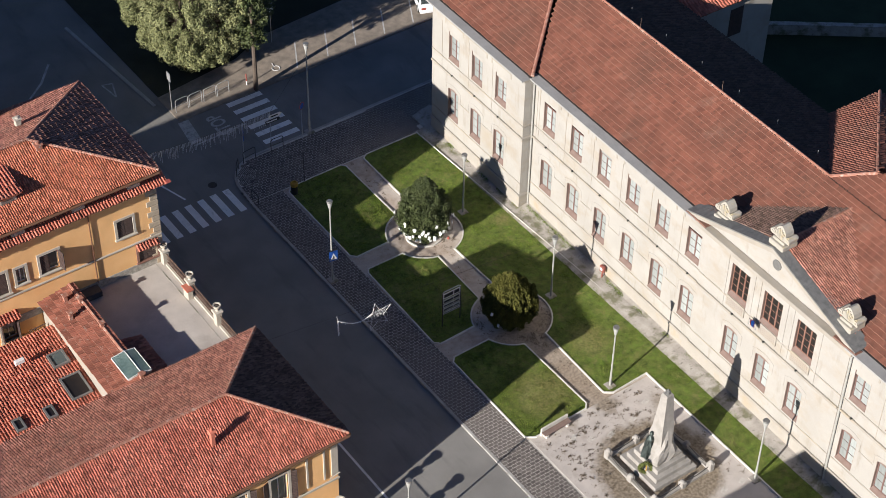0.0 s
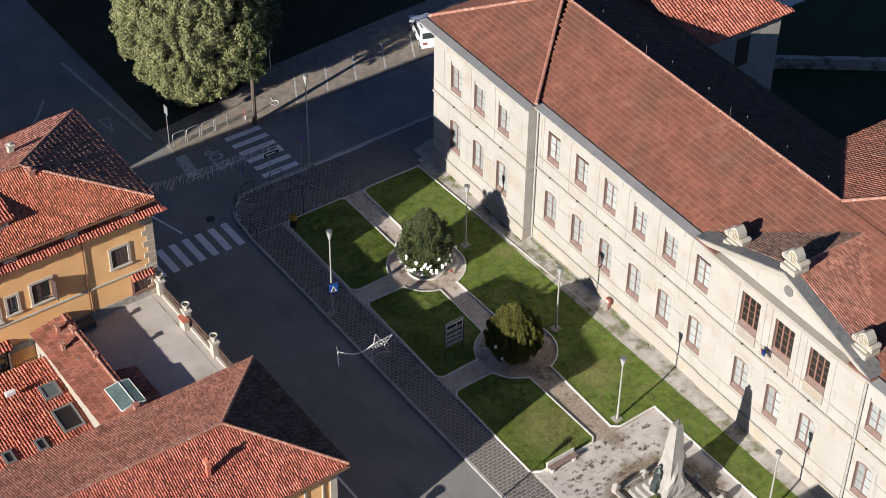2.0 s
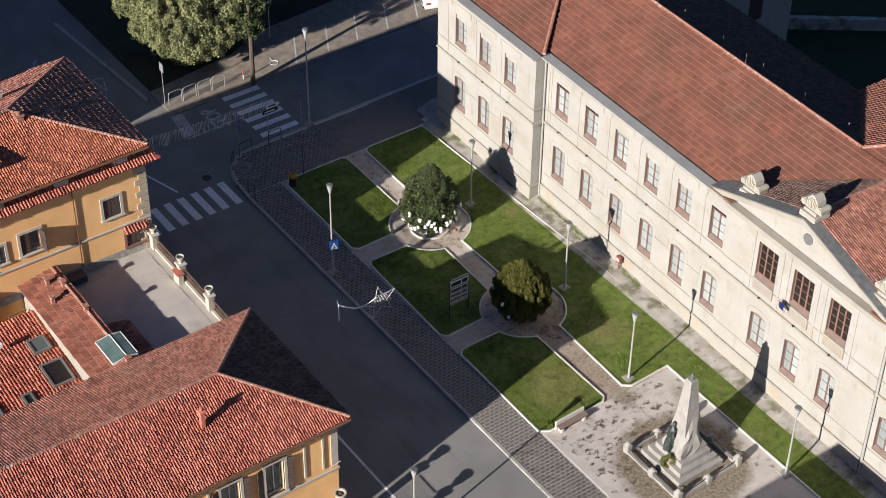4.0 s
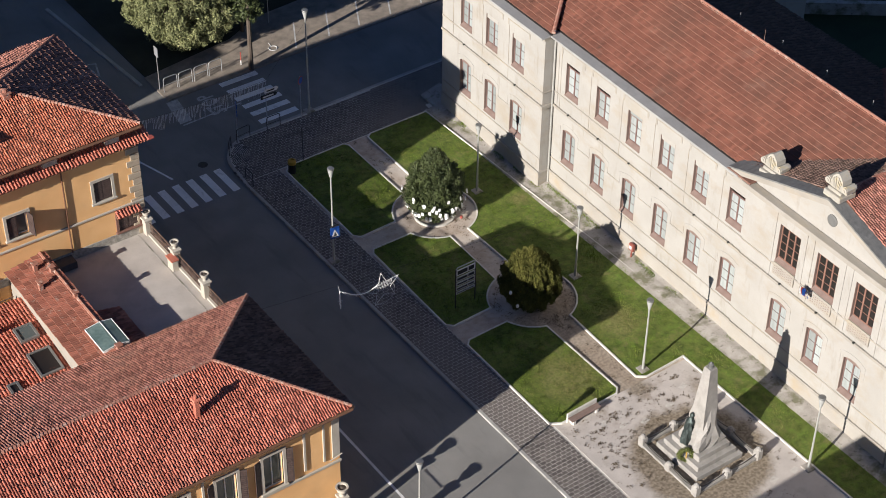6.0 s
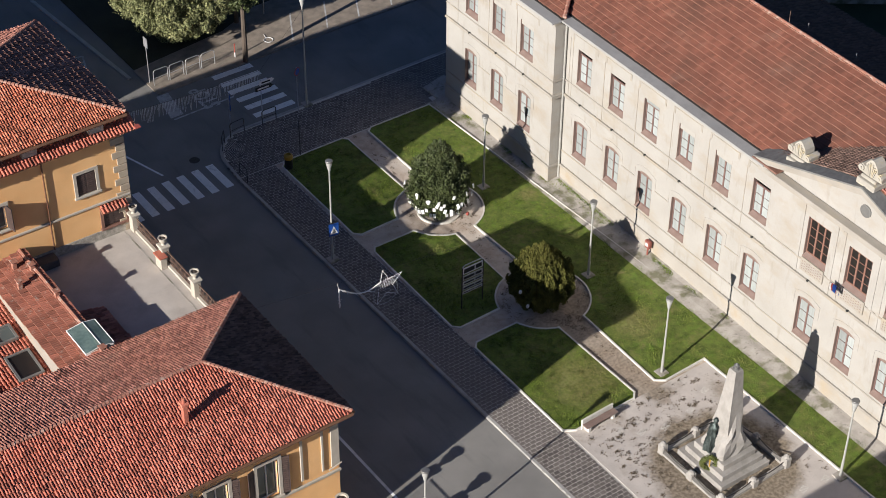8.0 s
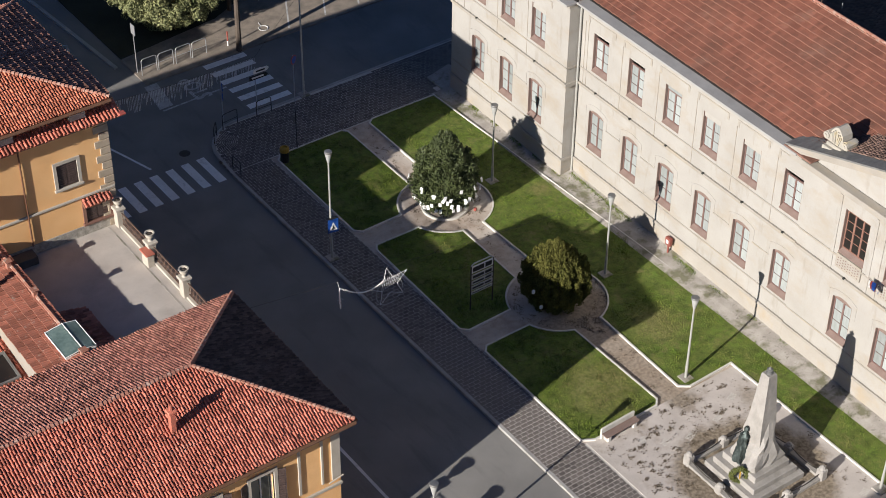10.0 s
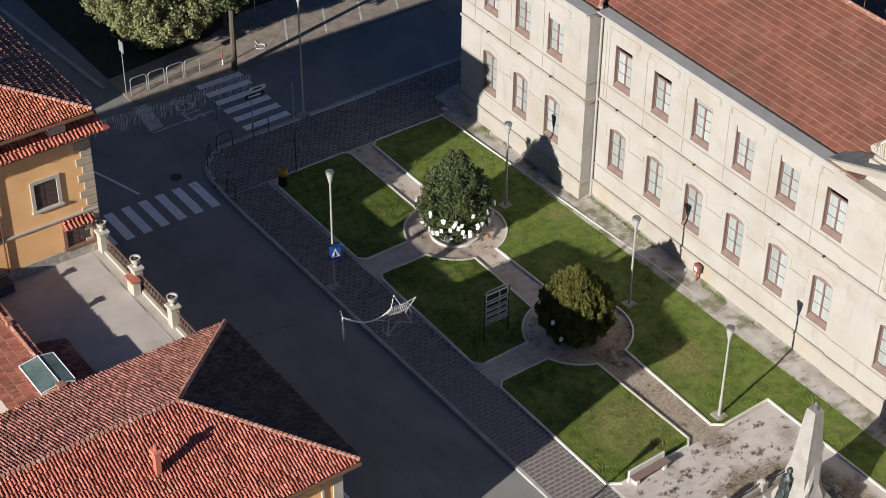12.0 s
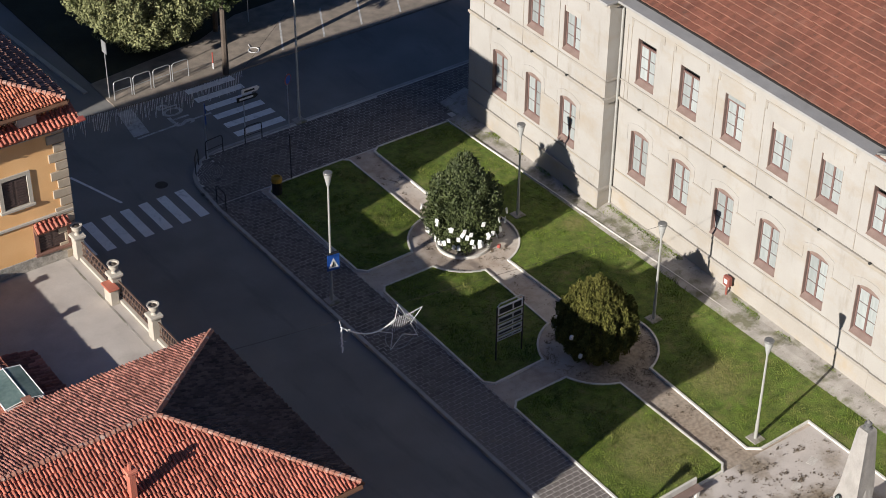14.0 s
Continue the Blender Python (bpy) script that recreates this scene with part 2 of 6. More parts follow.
M["underlay"] = ramp_mat("roof_underlay", (0.16, 0.07, 0.045), (0.24, 0.11, 0.07), 0.9, 2, 20, 0.1)
M["ridge_tile"] = stain(ramp_mat("ridge_tile", (0.24, 0.095, 0.065), (0.42, 0.20, 0.145), 0.85, 3, 25, 0.2), (0.50, 0.40, 0.34), 4.5, 0.52, 0.64, 0.8)
M["zinc"] = ramp_mat("zinc_gutter", (0.20, 0.20, 0.20), (0.32, 0.32, 0.31), 0.5, 1, 25, 0.05, metal=0.6)
M["acro"] = stain(ramp_mat("lichened_cream_stone", (0.30, 0.28, 0.24), (0.44, 0.41, 0.36), 0.85, 2, 25, 0.2), (0.46, 0.36, 0.16), 2.2, 0.52, 0.68, 0.6)
M["lead"] = stain(ramp_mat("grey_lead_sheet", (0.11, 0.11, 0.108), (0.21, 0.21, 0.204), 0.7, 3, 25, 0.1), (0.10, 0.10, 0.098), 4.0, 0.5, 0.66, 0.6)
M["slate"] = ramp_mat("dark_lead_cladding", (0.055, 0.055, 0.06), (0.10, 0.10, 0.105), 0.7, 2, 25, 0.1)
M["copper_brown"] = ramp_mat("brown_downpipe", (0.16, 0.08, 0.05), (0.24, 0.13, 0.08), 0.5, 3, 25, 0.05, metal=0.3)
M["marble"] = stain(ramp_mat("weathered_marble", (0.25, 0.235, 0.22), (0.38, 0.36, 0.335), 0.7, 1.5, 25, 0.2), (0.20, 0.19, 0.17), 1.2, 0.5, 0.72, 0.7, (1, 1, 0.5))
M["bronze"] = ramp_mat("dark_bronze", (0.03, 0.042, 0.04), (0.12, 0.145, 0.14), 0.55, 6, 30, 0.2, metal=0.7)
M["lamp_metal"] = ramp_mat("grey_lamp_paint", (0.36, 0.36, 0.34), (0.50, 0.50, 0.47), 0.5, 3, 25, 0.05, metal=0.3)
M["lamp_glass"] = ramp_mat("lamp_bowl", (0.30, 0.305, 0.295), (0.44, 0.445, 0.43), 0.25, 3, 10, 0)
M["iron"] = ramp_mat("dark_iron", (0.05, 0.045, 0.04), (0.10, 0.085, 0.075), 0.6, 6, 30, 0.1, metal=0.5)
M["rust_iron"] = ramp_mat("rusty_iron", (0.10, 0.065, 0.05), (0.19, 0.12, 0.09), 0.7, 6, 30, 0.1, metal=0.2)
M["steel"] = ramp_mat("galvanised_steel", (0.40, 0.41, 0.42), (0.56, 0.57, 0.58), 0.45, 4, 30, 0.05, metal=0.6)
M["blue"] = ramp_mat("blue_sign", (0.015, 0.07, 0.32), (0.025, 0.10, 0.40), 0.4, 2, 10, 0)
M["white"] = ramp_mat("white_sign", (0.68, 0.68, 0.68), (0.78, 0.78, 0.78), 0.4, 2, 10, 0)
M["black"] = ramp_mat("black_sign", (0.012, 0.012, 0.012), (0.022, 0.022, 0.022), 0.5, 2, 10, 0)
M["dull_red"] = ramp_mat("faded_red_paint", (0.20, 0.06, 0.045), (0.28, 0.09, 0.07), 0.6, 4, 20, 0.05)
M["red"] = ramp_mat("red_paint", (0.30, 0.07, 0.055), (0.40, 0.10, 0.08), 0.5, 4, 20, 0.05)
M["yellow"] = ramp_mat("yellow_plastic", (0.34, 0.20, 0.025), (0.46, 0.28, 0.04), 0.5, 4, 20, 0)
M["terrace"] = stain(ramp_mat("terrace_floor", (0.41, 0.37, 0.335), (0.53, 0.485, 0.44), 0.9, 0.8, 25, 0.1), (0.26, 0.225, 0.20), 0.5, 0.5, 0.75, 0.5)
M["bark"] = ramp_mat("bark", (0.06, 0.045, 0.035), (0.13, 0.105, 0.085), 0.95, 4, 30, 0.6, stretch=(1, 1, 0.3))
M["leaf_big"] = ramp_mat("broadleaf", (0.115, 0.132, 0.054), (0.275, 0.282, 0.135), 0.75, 0.8, 8, 0, vary=0.45)
M["leaf_dark"] = ramp_mat("magnolia_leaf", (0.030, 0.044, 0.014), (0.085, 0.105, 0.036), 0.6, 1.5, 10, 0, vary=0.4)
M["leaf_yew"] = ramp_mat("thuja_leaf", (0.046, 0.052, 0.013), (0.155, 0.148, 0.042), 0.9, 1.5, 10, 0, vary=0.3, spec=0.1)
M["car_white"] = glass_mat("white_car_paint", (0.75, 0.76, 0.78), 0.2)
M["rubber"] = ramp_mat("rubber", (0.012, 0.012, 0.012), (0.025, 0.025, 0.025), 0.8, 5, 30, 0.1)
M["eave_sheet"] = stain(ramp_mat("grey_eave_sheet", (0.27, 0.265, 0.258), (0.39, 0.383, 0.372), 0.7, 1.2, 25, 0.1), (0.20, 0.195, 0.19), 0.6, 0.5, 0.72, 0.6)
M["fieldstone"] = ramp_mat("rough_stone_plinth", (0.20, 0.185, 0.16), (0.46, 0.43, 0.38), 0.9, 5.0, 14, 0.6)
M["lantern_glass"] = ramp_mat("pale_lantern_glass", (0.16, 0.26, 0.25), (0.36, 0.48, 0.46), 0.3, 1.0, 6, 0, spec=0.25)
# Shade of slopes turned from the sun, put into the tile colour.
M["coppo_shade"] = ramp_mat("shaded_roof_tile", (0.095, 0.06, 0.048), (0.18, 0.115, 0.09), 0.9, 1.2, 25, 0.2, vary=0.45)
M["annex_tile"] = stain(ramp_mat("pale_flat_clay_tile", (0.24, 0.085, 0.056), (0.40, 0.155, 0.105), 0.85, 0.9, 25, 0.2, vary=0.3), (0.50, 0.38, 0.31), 3.5, 0.58, 0.70, 0.7)
M["skyglass"] = ramp_mat("teal_light_well", (0.26, 0.40, 0.39), (0.46, 0.60, 0.58), 0.5, 1.2, 20, 0)


# ---- builders ----
def part(name, bm, material, parent=None, label=""):
    me = bpy.data.meshes.new(name)
    bmesh.ops.recalc_face_normals(bm, faces=bm.faces)
    bm.to_mesh(me)
    bm.free()
    me.materials.append(M[material])
    ob = new(name, me)
    if parent is not None:
        ob.parent = parent
    if label:
        tagged(ob, label=label)
    return ob


def smooth(ob, angle=40):
    ob.data.polygons.foreach_set("use_smooth", [True] * len(ob.data.polygons))
    ob.data.set_sharp_from_angle(angle=radians(angle))
    return ob


def thing(name, m, label, category, group="", kind=""):
    ob = new(name)
    ob.empty_display_size = 0.2
    ob.matrix_basis = m
    return tagged(ob, label, category, group, kind)


def BM():
    return bmesh.new()


def box(bm, x0, y0, z0, x1, y1, z1, bevel=0.0):
    lo, hi = (min(x0, x1), min(y0, y1), min(z0, z1)), (max(x0, x1), max(y0, y1), max(z0, z1))
    v = [bm.verts.new((x, y, z)) for x in (lo[0], hi[0]) for y in (lo[1], hi[1]) for z in (lo[2], hi[2])]
    fs = [bm.faces.new([v[i] for i in f]) for f in ((0, 1, 3, 2), (4, 6, 7, 5), (0, 4, 5, 1), (2, 3, 7, 6), (0, 2, 6, 4), (1, 5, 7, 3))]
    if bevel:
        es = list({e for f in fs for e in f.edges})
        bmesh.ops.bevel(bm, geom=es, offset=bevel, segments=1, affect="EDGES", profile=0.5)
    return bm


def prism(bm, pts, z0, z1):
    lo = [bm.verts.new((x, y, z0)) for x, y in pts]
    hi = [bm.verts.new((x, y, z1)) for x, y in pts]
    bm.faces.new(lo[::-1]), bm.faces.new(hi)
    for i in range(len(pts)):
        j = (i + 1) % len(pts)
        bm.faces.new((lo[i], lo[j], hi[j], hi[i]))
    return bm


def prism_x(bm, pts, x0, x1):
    """A flat outline in y and z, drawn out along x."""
    a = [bm.verts.new((x0, y, z)) for y, z in pts]
    b = [bm.verts.new((x1, y, z)) for y, z in pts]
    bm.faces.new(a), bm.faces.new(b[::-1])
    for i in range(len(pts)):
        j = (i + 1) % len(pts)
        bm.faces.new((a[i], a[j], b[j], b[i]))
    return bm


def tube(bm, p0, p1, r0, r1=None, n=8):
    r1 = r0 if r1 is None else r1
    p0, p1 = Vector(p0), Vector(p1)
    q = (p1 - p0).to_track_quat("Z", "Y")
    rings = []
    for p, r in ((p0, r0), (p1, r1)):
        rings.append([bm.verts.new(p + q @ Vector((r * math.cos(6.28319 * k / n), r * math.sin(6.28319 * k / n), 0))) for k in range(n)])
    for k in range(n):
        j = (k + 1) % n
        bm.faces.new((rings[0][k], rings[0][j], rings[1][j], rings[1][k]))
    bm.faces.new(rings[0][::-1]), bm.faces.new(rings[1])
    return bm


def lathe(bm, profile, n=12, at=(0, 0, 0)):
    rings = []
    for r, z in profile:
        rings.append([bm.verts.new((at[0] + r * math.cos(6.28319 * k / n), at[1] + r * math.sin(6.28319 * k / n), at[2] + z)) for k in range(n)])
    for a, b in zip(rings, rings[1:]):
        for k in range(n):
            j = (k + 1) % n
            bm.faces.new((a[k], a[j], b[j], b[k]))
    bm.faces.new(rings[0][::-1]), bm.faces.new(rings[-1])
    return bm


def wall_yz(bm, y0, y1, z0, z1, x0, x1, holes):
    """A wall along y between x0 and x1 with rectangular holes (ya, yb, za, zb), as one closed skin."""
    ys = sorted({y0, y1, *(v for h in holes for v in h[:2])})
    zs = sorted({z0, z1, *(v for h in holes for v in h[2:])})
    grid = {}

    def vert(i, j, k):
        if (i, j, k) not in grid:
            grid[i, j, k] = bm.verts.new(((x0, x1)[k], ys[i], zs[j]))
        return grid[i, j, k]

    def solid(i, j):
        if not (0 <= i < len(ys) - 1 and 0 <= j < len(zs) - 1):
            return False
        yc, zc = (ys[i] + ys[i + 1]) / 2, (zs[j] + zs[j + 1]) / 2
        return not any(h[0] < yc < h[1] and h[2] < zc < h[3] for h in holes)

    for i in range(len(ys) - 1):
        for j in range(len(zs) - 1):
            if not solid(i, j):
                continue
            for k in (0, 1):
                bm.faces.new((vert(i, j, k), vert(i + 1, j, k), vert(i + 1, j + 1, k), vert(i, j + 1, k)))
            for di, dj, p, q in ((-1, 0, (i, j), (i, j + 1)), (1, 0, (i + 1, j), (i + 1, j + 1)), (0, -1, (i, j), (i + 1, j)), (0, 1, (i, j + 1), (i + 1, j + 1))):
                if not solid(i + di, j + dj):
                    bm.faces.new((vert(*p, 0), vert(*q, 0), vert(*q, 1), vert(*p, 1)))
    return bm


def ring_x(bm, inner, outer, x0, x1):
    """A frame between two outlines (y, z) of equal length, open where the outlines end."""
    n = len(inner)
    g = [[[bm.verts.new((x, *p)) for p in line] for line in (inner, outer)] for x in (x0, x1)]
    for i in range(n - 1):
        for a, b, c, d in ((g[0][0][i], g[0][0][i + 1], g[0][1][i + 1], g[0][1][i]), (g[1][0][i], g[1][0][i + 1], g[1][1][i + 1], g[1][1][i]),
                           (g[0][0][i], g[0][0][i + 1], g[1][0][i + 1], g[1][0][i]), (g[0][1][i], g[0][1][i + 1], g[1][1][i + 1], g[1][1][i])):
            bm.faces.new((a, b, c, d))
    for i in (0, n - 1):
        bm.faces.new((g[0][0][i], g[0][1][i], g[1][1][i], g[1][0][i]))
    return bm


def inside(p, poly):
    hit = False
    for (x0, y0), (x1, y1) in zip(poly, poly[1:] + poly[:1]):
        if (y0 > p[1]) != (y1 > p[1]) and p[0] < (x1 - x0) * (p[1] - y0) / (y1 - y0) + x0:
            hit = not hit
    return hit


def tiled_slope(name, corners, material, parent, pitch=0.22, course=0.36, rise=0.07, flat=False, seed=1, label="", lip=0.065):
    """Roof tiles laid on a plane. corners: first two along the eave, the rest up the slope, counter-clockwise."""
    rnd = random.Random(seed)
    c = [Vector(p) for p in corners]
    u = (c[1] - c[0]).normalized()
    nrm = u.cross(c[-1] - c[0]).normalized()
    if nrm.z < 0:
        nrm = -nrm
    w = nrm.cross(u)
    if w.z < 0:
        w = -w
    flatp = [((p - c[0]).dot(u), (p - c[0]).dot(w)) for p in c]
    verts, faces = [], []
    umin, umax = min(p[0] for p in flatp), max(p[0] for p in flatp)
    wmax = max(p[1] for p in flatp)
    prof = ((-0.37, 0.0), (-0.23, 0.72), (0.0, 1.0), (0.23, 0.72), (0.37, 0.0)) if not flat else ((-0.5, 0.35), (-0.43, 1.0), (-0.35, 0.35), (-0.05, 0.3), (0.02, 0.85), (0.09, 0.3), (0.48, 0.35))
    fronts = []
    for i in range(int((umax - umin) / pitch) + 1):
        cu = umin + (i + 0.5) * pitch
        for j in range(int(wmax / course) + 1):
            cw = (j + 0.5) * course
            if not inside((cu, min(cw, wmax - 0.02)), flatp):
                continue
            ju, jw, jr = ((rnd.uniform(-0.008, 0.008), rnd.uniform(-0.014, 0.014), rnd.uniform(-0.008, 0.008)) if flat else (rnd.uniform(-0.014, 0.014), rnd.uniform(-0.045, 0.045), rnd.uniform(-0.012, 0.016)))
            base = len(verts)
            for end, lift, wide in ((j * course - 0.05, 0.05 if flat else lip, 1.06), ((j + 1) * course + 0.02, 0.0, 0.84)):
                for a, h in prof:
                    verts.append(c[0] + u * (cu + ju + a * pitch * wide) + w * (end + jw) + nrm * (0.02 + lift * (1.7 if flat else 1.0) + jr + h * rise))
            k = len(prof)
            faces += [(base + q, base + q + 1, base + k + q + 1, base + k + q) for q in range(k - 1)]
            if not flat:
                pan = len(verts)
                for end, lift in ((j * course - 0.04, lip * (0.85 if lip > 0.08 else 0.5)), ((j + 1) * course + 0.01, 0.0)):
                    for a, h in ((0.16, 0.5), (0.5, 0.12), (0.84, 0.5)):
                        verts.append(c[0] + u * (cu + a * pitch) + w * (end - jw) + nrm * (0.022 + lift + h * rise))
                faces += [(pan + q, pan + q + 1, pan + 4 + q, pan + 3 + q) for q in (0, 1)]
            low = len(verts)
            for a, h in (prof[0], prof[-1]):
                verts.append(c[0] + u * (cu + ju + a * pitch) + w * (j * course - 0.05 + jw))
            fronts.append(len(faces))
            faces.append((base, low, low + 1) + tuple(base + q for q in range(k - 1, 0, -1)))
    me = bpy.data.meshes.new(name)
    me.from_pydata([tuple(v) for v in verts], [], faces)
    me.materials.append(M[material])
    if flat:
        me.materials.append(M["tile_edge"])
        index = np.zeros(len(faces), dtype=np.int32)
        index[fronts] = 1
        me.polygons.foreach_set("material_index", index)
    ob = new(name, me)
    ob.parent = parent
    tagged(ob, label=label, kind="stuff")
    bm = BM()
    lo = [bm.verts.new(p + nrm * 0.015) for p in c]
    hi = [bm.verts.new(p - nrm * 0.14) for p in c]
    bm.faces.new(lo), bm.faces.new(hi[::-1])
    for i in range(len(c)):
        j = (i + 1) % len(c)
        bm.faces.new((lo[i], lo[j], hi[j], hi[i]))
    part("roof_deck", bm, "underlay", parent)
    return ob


def ridge_line(name, p0, p1, parent, r=0.12, step=0.4, material="ridge_tile", flare=(1.08, 0.94)):
    """A row of overlapping half-round ridge tiles as one stepped skin."""
    p0, p1 = Vector(p0), Vector(p1)
    n = max(1, int((p1 - p0).length / step))
    bm = BM()
    q = (p1 - p0).to_track_quat("Z", "Y")
    rings = []
    for i in range(n):
        for f, rr in ((0.0, r * flare[0]), (0.96, r * flare[1])):
            p = p0.lerp(p1, (i + f) / n)
            rings.append([bm.verts.new(p + q @ Vector((rr * math.cos(0.785398 * k), rr * math.sin(0.785398 * k), 0))) for k in range(8)])
    for a, b in zip(rings, rings[1:]):
        for k in range(8):
            bm.faces.new((a[k], a[(k + 1) % 8], b[(k + 1) % 8], b[k]))
    bm.faces.new(rings[0][::-1]), bm.faces.new(rings[-1])
    return part(name, bm, material, parent)


def leaves(name, centres, material, parent, count, size, seed, spread, squash=1.0, up=0.0):
    """A crown of small leaf sprays on clumps (centre, radius)."""
    rnd = random.Random(seed)
    verts, faces = [], []
    total = sum(r * r for _, r in centres)
    for centre, rad in centres:
        for _ in range(int(count * rad * rad / total)):
            d = Vector((rnd.gauss(0, 1), rnd.gauss(0, 1), rnd.gauss(0, 1))).normalized()
            p = Vector(centre) + Vector((d.x, d.y, d.z * squash)) * rad * (1 - spread * rnd.random() ** 1.6)
            nr = (d + Vector((rnd.uniform(-1, 1), rnd.uniform(-1, 1), rnd.uniform(-0.4, 1))) * 0.8).normalized()
            t = nr.orthogonal().normalized()
            t = Matrix.Rotation(rnd.uniform(0, 6.28), 3, nr) @ t
            if up:
                t = (t + Vector((0, 0, 1.3 * up)) + d * 0.6 * up).normalized()
            s = nr.cross(t).normalized()
            L, W = size * rnd.uniform(0.7, 1.3), size * rnd.uniform(0.35, 0.6)
            b = len(verts)
            verts += [p - t * L, p + s * W - nr * 0.15 * L, p + t * L, p - s * W - nr * 0.15 * L]
            faces += [(b, b + 1, b + 2), (b, b + 2, b + 3)]
    me = bpy.data.meshes.new(name)
    me.from_pydata([tuple(v) for v in verts], [], faces)
    me.materials.append(M[material])
    ob = new(name, me)
    ob.parent = parent
    return ob


def arc(cx, cy, r, a0, a1, n=10):
    return [(cx + r * math.cos(radians(a0 + (a1 - a0) * k / n)), cy + r * math.sin(radians(a0 + (a1 - a0) * k / n))) for k in range(n + 1)]


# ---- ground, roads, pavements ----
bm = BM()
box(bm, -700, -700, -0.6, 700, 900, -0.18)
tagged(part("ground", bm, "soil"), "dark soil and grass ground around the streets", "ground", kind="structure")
bm = BM()
prism(bm, [(-13.6, -120), (-2.8, -120), (-2.8, 28), (0.2, 30), (4.9, 32.5), (120, 34.5), (120, 41.0), (-2.2, 39.2), (-2.2, 200), (-13.6, 200), (-13.6, 40), (-120, 38), (-120, 32), (-13.6, 32)], -0.3, -0.12)
tagged(part("road", bm, "asphalt"), "dark grey asphalt street and junction", "road", kind="structure")
bm = BM()
prism(bm, [(-2.6, -120), (13.5, -120), (13.5, 28.4), (120, 29.5), (120, 34.3), (4.9, 32.65), (0.3, 32.55)] + arc(0.2, 30.0, 2.6, 95, 180, 8) + [(-2.6, 28)], -0.3, -0.014)
pavement = tagged(part("pavement", bm, "joint"), "raised pavement of dark grey setts beside the garden", "pavement", kind="structure")
bm = BM()
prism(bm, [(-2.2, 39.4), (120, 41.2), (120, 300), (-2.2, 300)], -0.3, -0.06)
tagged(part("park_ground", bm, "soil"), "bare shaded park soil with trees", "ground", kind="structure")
bm = BM()
prism(bm, [(-2.3, 39.2), (60, 40.1), (60, 47.6), (20, 45.95), (8.1, 45.1), (5, 43.6), (-2.3, 42.6)], -0.2, -0.05)
tagged(part("park_pavement", bm, "parking"), "worn parking strip along the park edge", "pavement", kind="structure")
bm = BM()
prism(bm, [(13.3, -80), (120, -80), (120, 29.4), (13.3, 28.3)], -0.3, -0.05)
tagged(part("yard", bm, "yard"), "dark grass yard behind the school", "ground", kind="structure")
bm = BM()
prism(bm, [(-60, -80), (-13.8, -80), (-13.8, 31.5), (-60, 31.5)], -0.3, -0.02)
tagged(part("house_pavement", bm, "concrete"), "grey pavement by the houses", "pavement", kind="structure")

GX = 9.25


def slab(name, pts, z, material, label, category, kind="structure"):
    b = BM()
    prism(b, pts, -0.1, z)
    return tagged(part(name, b, material), label, category, kind=kind)


slab("garden_path", [(-0.2, -0.1), (11.19, -0.1), (11.19, 28.2), (-0.2, 28.2)], 0.0, "path", "earth and gravel garden path", "path")
slab("plaza", [(-0.1, -40), (GX, -40), (GX, -0.11), (-0.1, -0.11)], 0.004, "gravel", "pale gravel forecourt strewn with dark leaves", "forecourt")
strip = slab("wall_strip", [(11.2, -40), (13.2, -40), (13.6, 30), (12.0, 30), (12.0, 28.42), (11.2, 28.42)], 0.012, "concrete", "cracked concrete strip below the school wall", "path")
RISE = lambda x: 0.03 + 0.24 * max(0.0, x - 11.75)
for v in strip.data.vertices:
    if v.co.z > 0:
        v.co.z = RISE(v.co.x)

EDGE = lambda y: 12.03 - 0.03 * y if y > 0 else 12.03 + 0.012 * y
C1, C2, CR = (5.42, 18.95), (5.4, 9.0), 2.64
LAWNS = {
    "nw": [(-0.08, 19.8), (0.27, 19.43)] + arc(*C1, CR, 168, 103) + [(4.87, 27.9), (4.6, 28.2), (0.42, 28.15), (0.02, 27.7)],
    "mid": [(-0.18, 9.9), (0.16, 9.55)] + arc(*C2, CR, 166, 107) + arc(*C1, CR, 256, 201) + [(0.24, 18.0), (0.0, 17.65)],
    "sw": [(-0.24, 0.15), (0.33, -0.2), (4.25, -0.1), (4.58, 0.25)] + arc(*C2, CR, 251, 199) + [(0.18, 8.1), (-0.14, 7.75)],
    "east": [(9.3, 0.1), (9.25, -11.9), (9.25, -40), (EDGE(-40), -40), (EDGE(0), 0), (EDGE(28.2), 28.2), (6.75, 28.2), (6.38, 27.9)] + arc(*C1, CR, 71, -74, 18) + arc(*C2, CR, 72, -71, 18) + [(6.03, 0.35), (6.5, 0.0)],
}
for key, pts in LAWNS.items():
    b = BM()
    prism(b, pts, -0.05, 0.05)
    lawn = tagged(part("lawn", b, "grass"), "mown green lawn with a pale stone edging", "lawn", kind="structure")
    b = BM()
    n = len(pts)
    for i in range(n):
        p, q = Vector(pts[i]), Vector(pts[(i + 1) % n])
        d = (q - p).normalized()
        low = min(p.x, q.x) > 10.5
        s = Vector((d.y, -d.x)) * (0.03 if low else 0.045)
        e = d * 0.04
        prism(b, [(p - e + s)[:], (q + e + s)[:], (q + e - s)[:], (p - e - s)[:]], -0.05, 0.095 + 0.001 * (i % 3) + (0.035 if low else 0.0))
    part("edging", b, "edging", lawn, "pale stone edging")

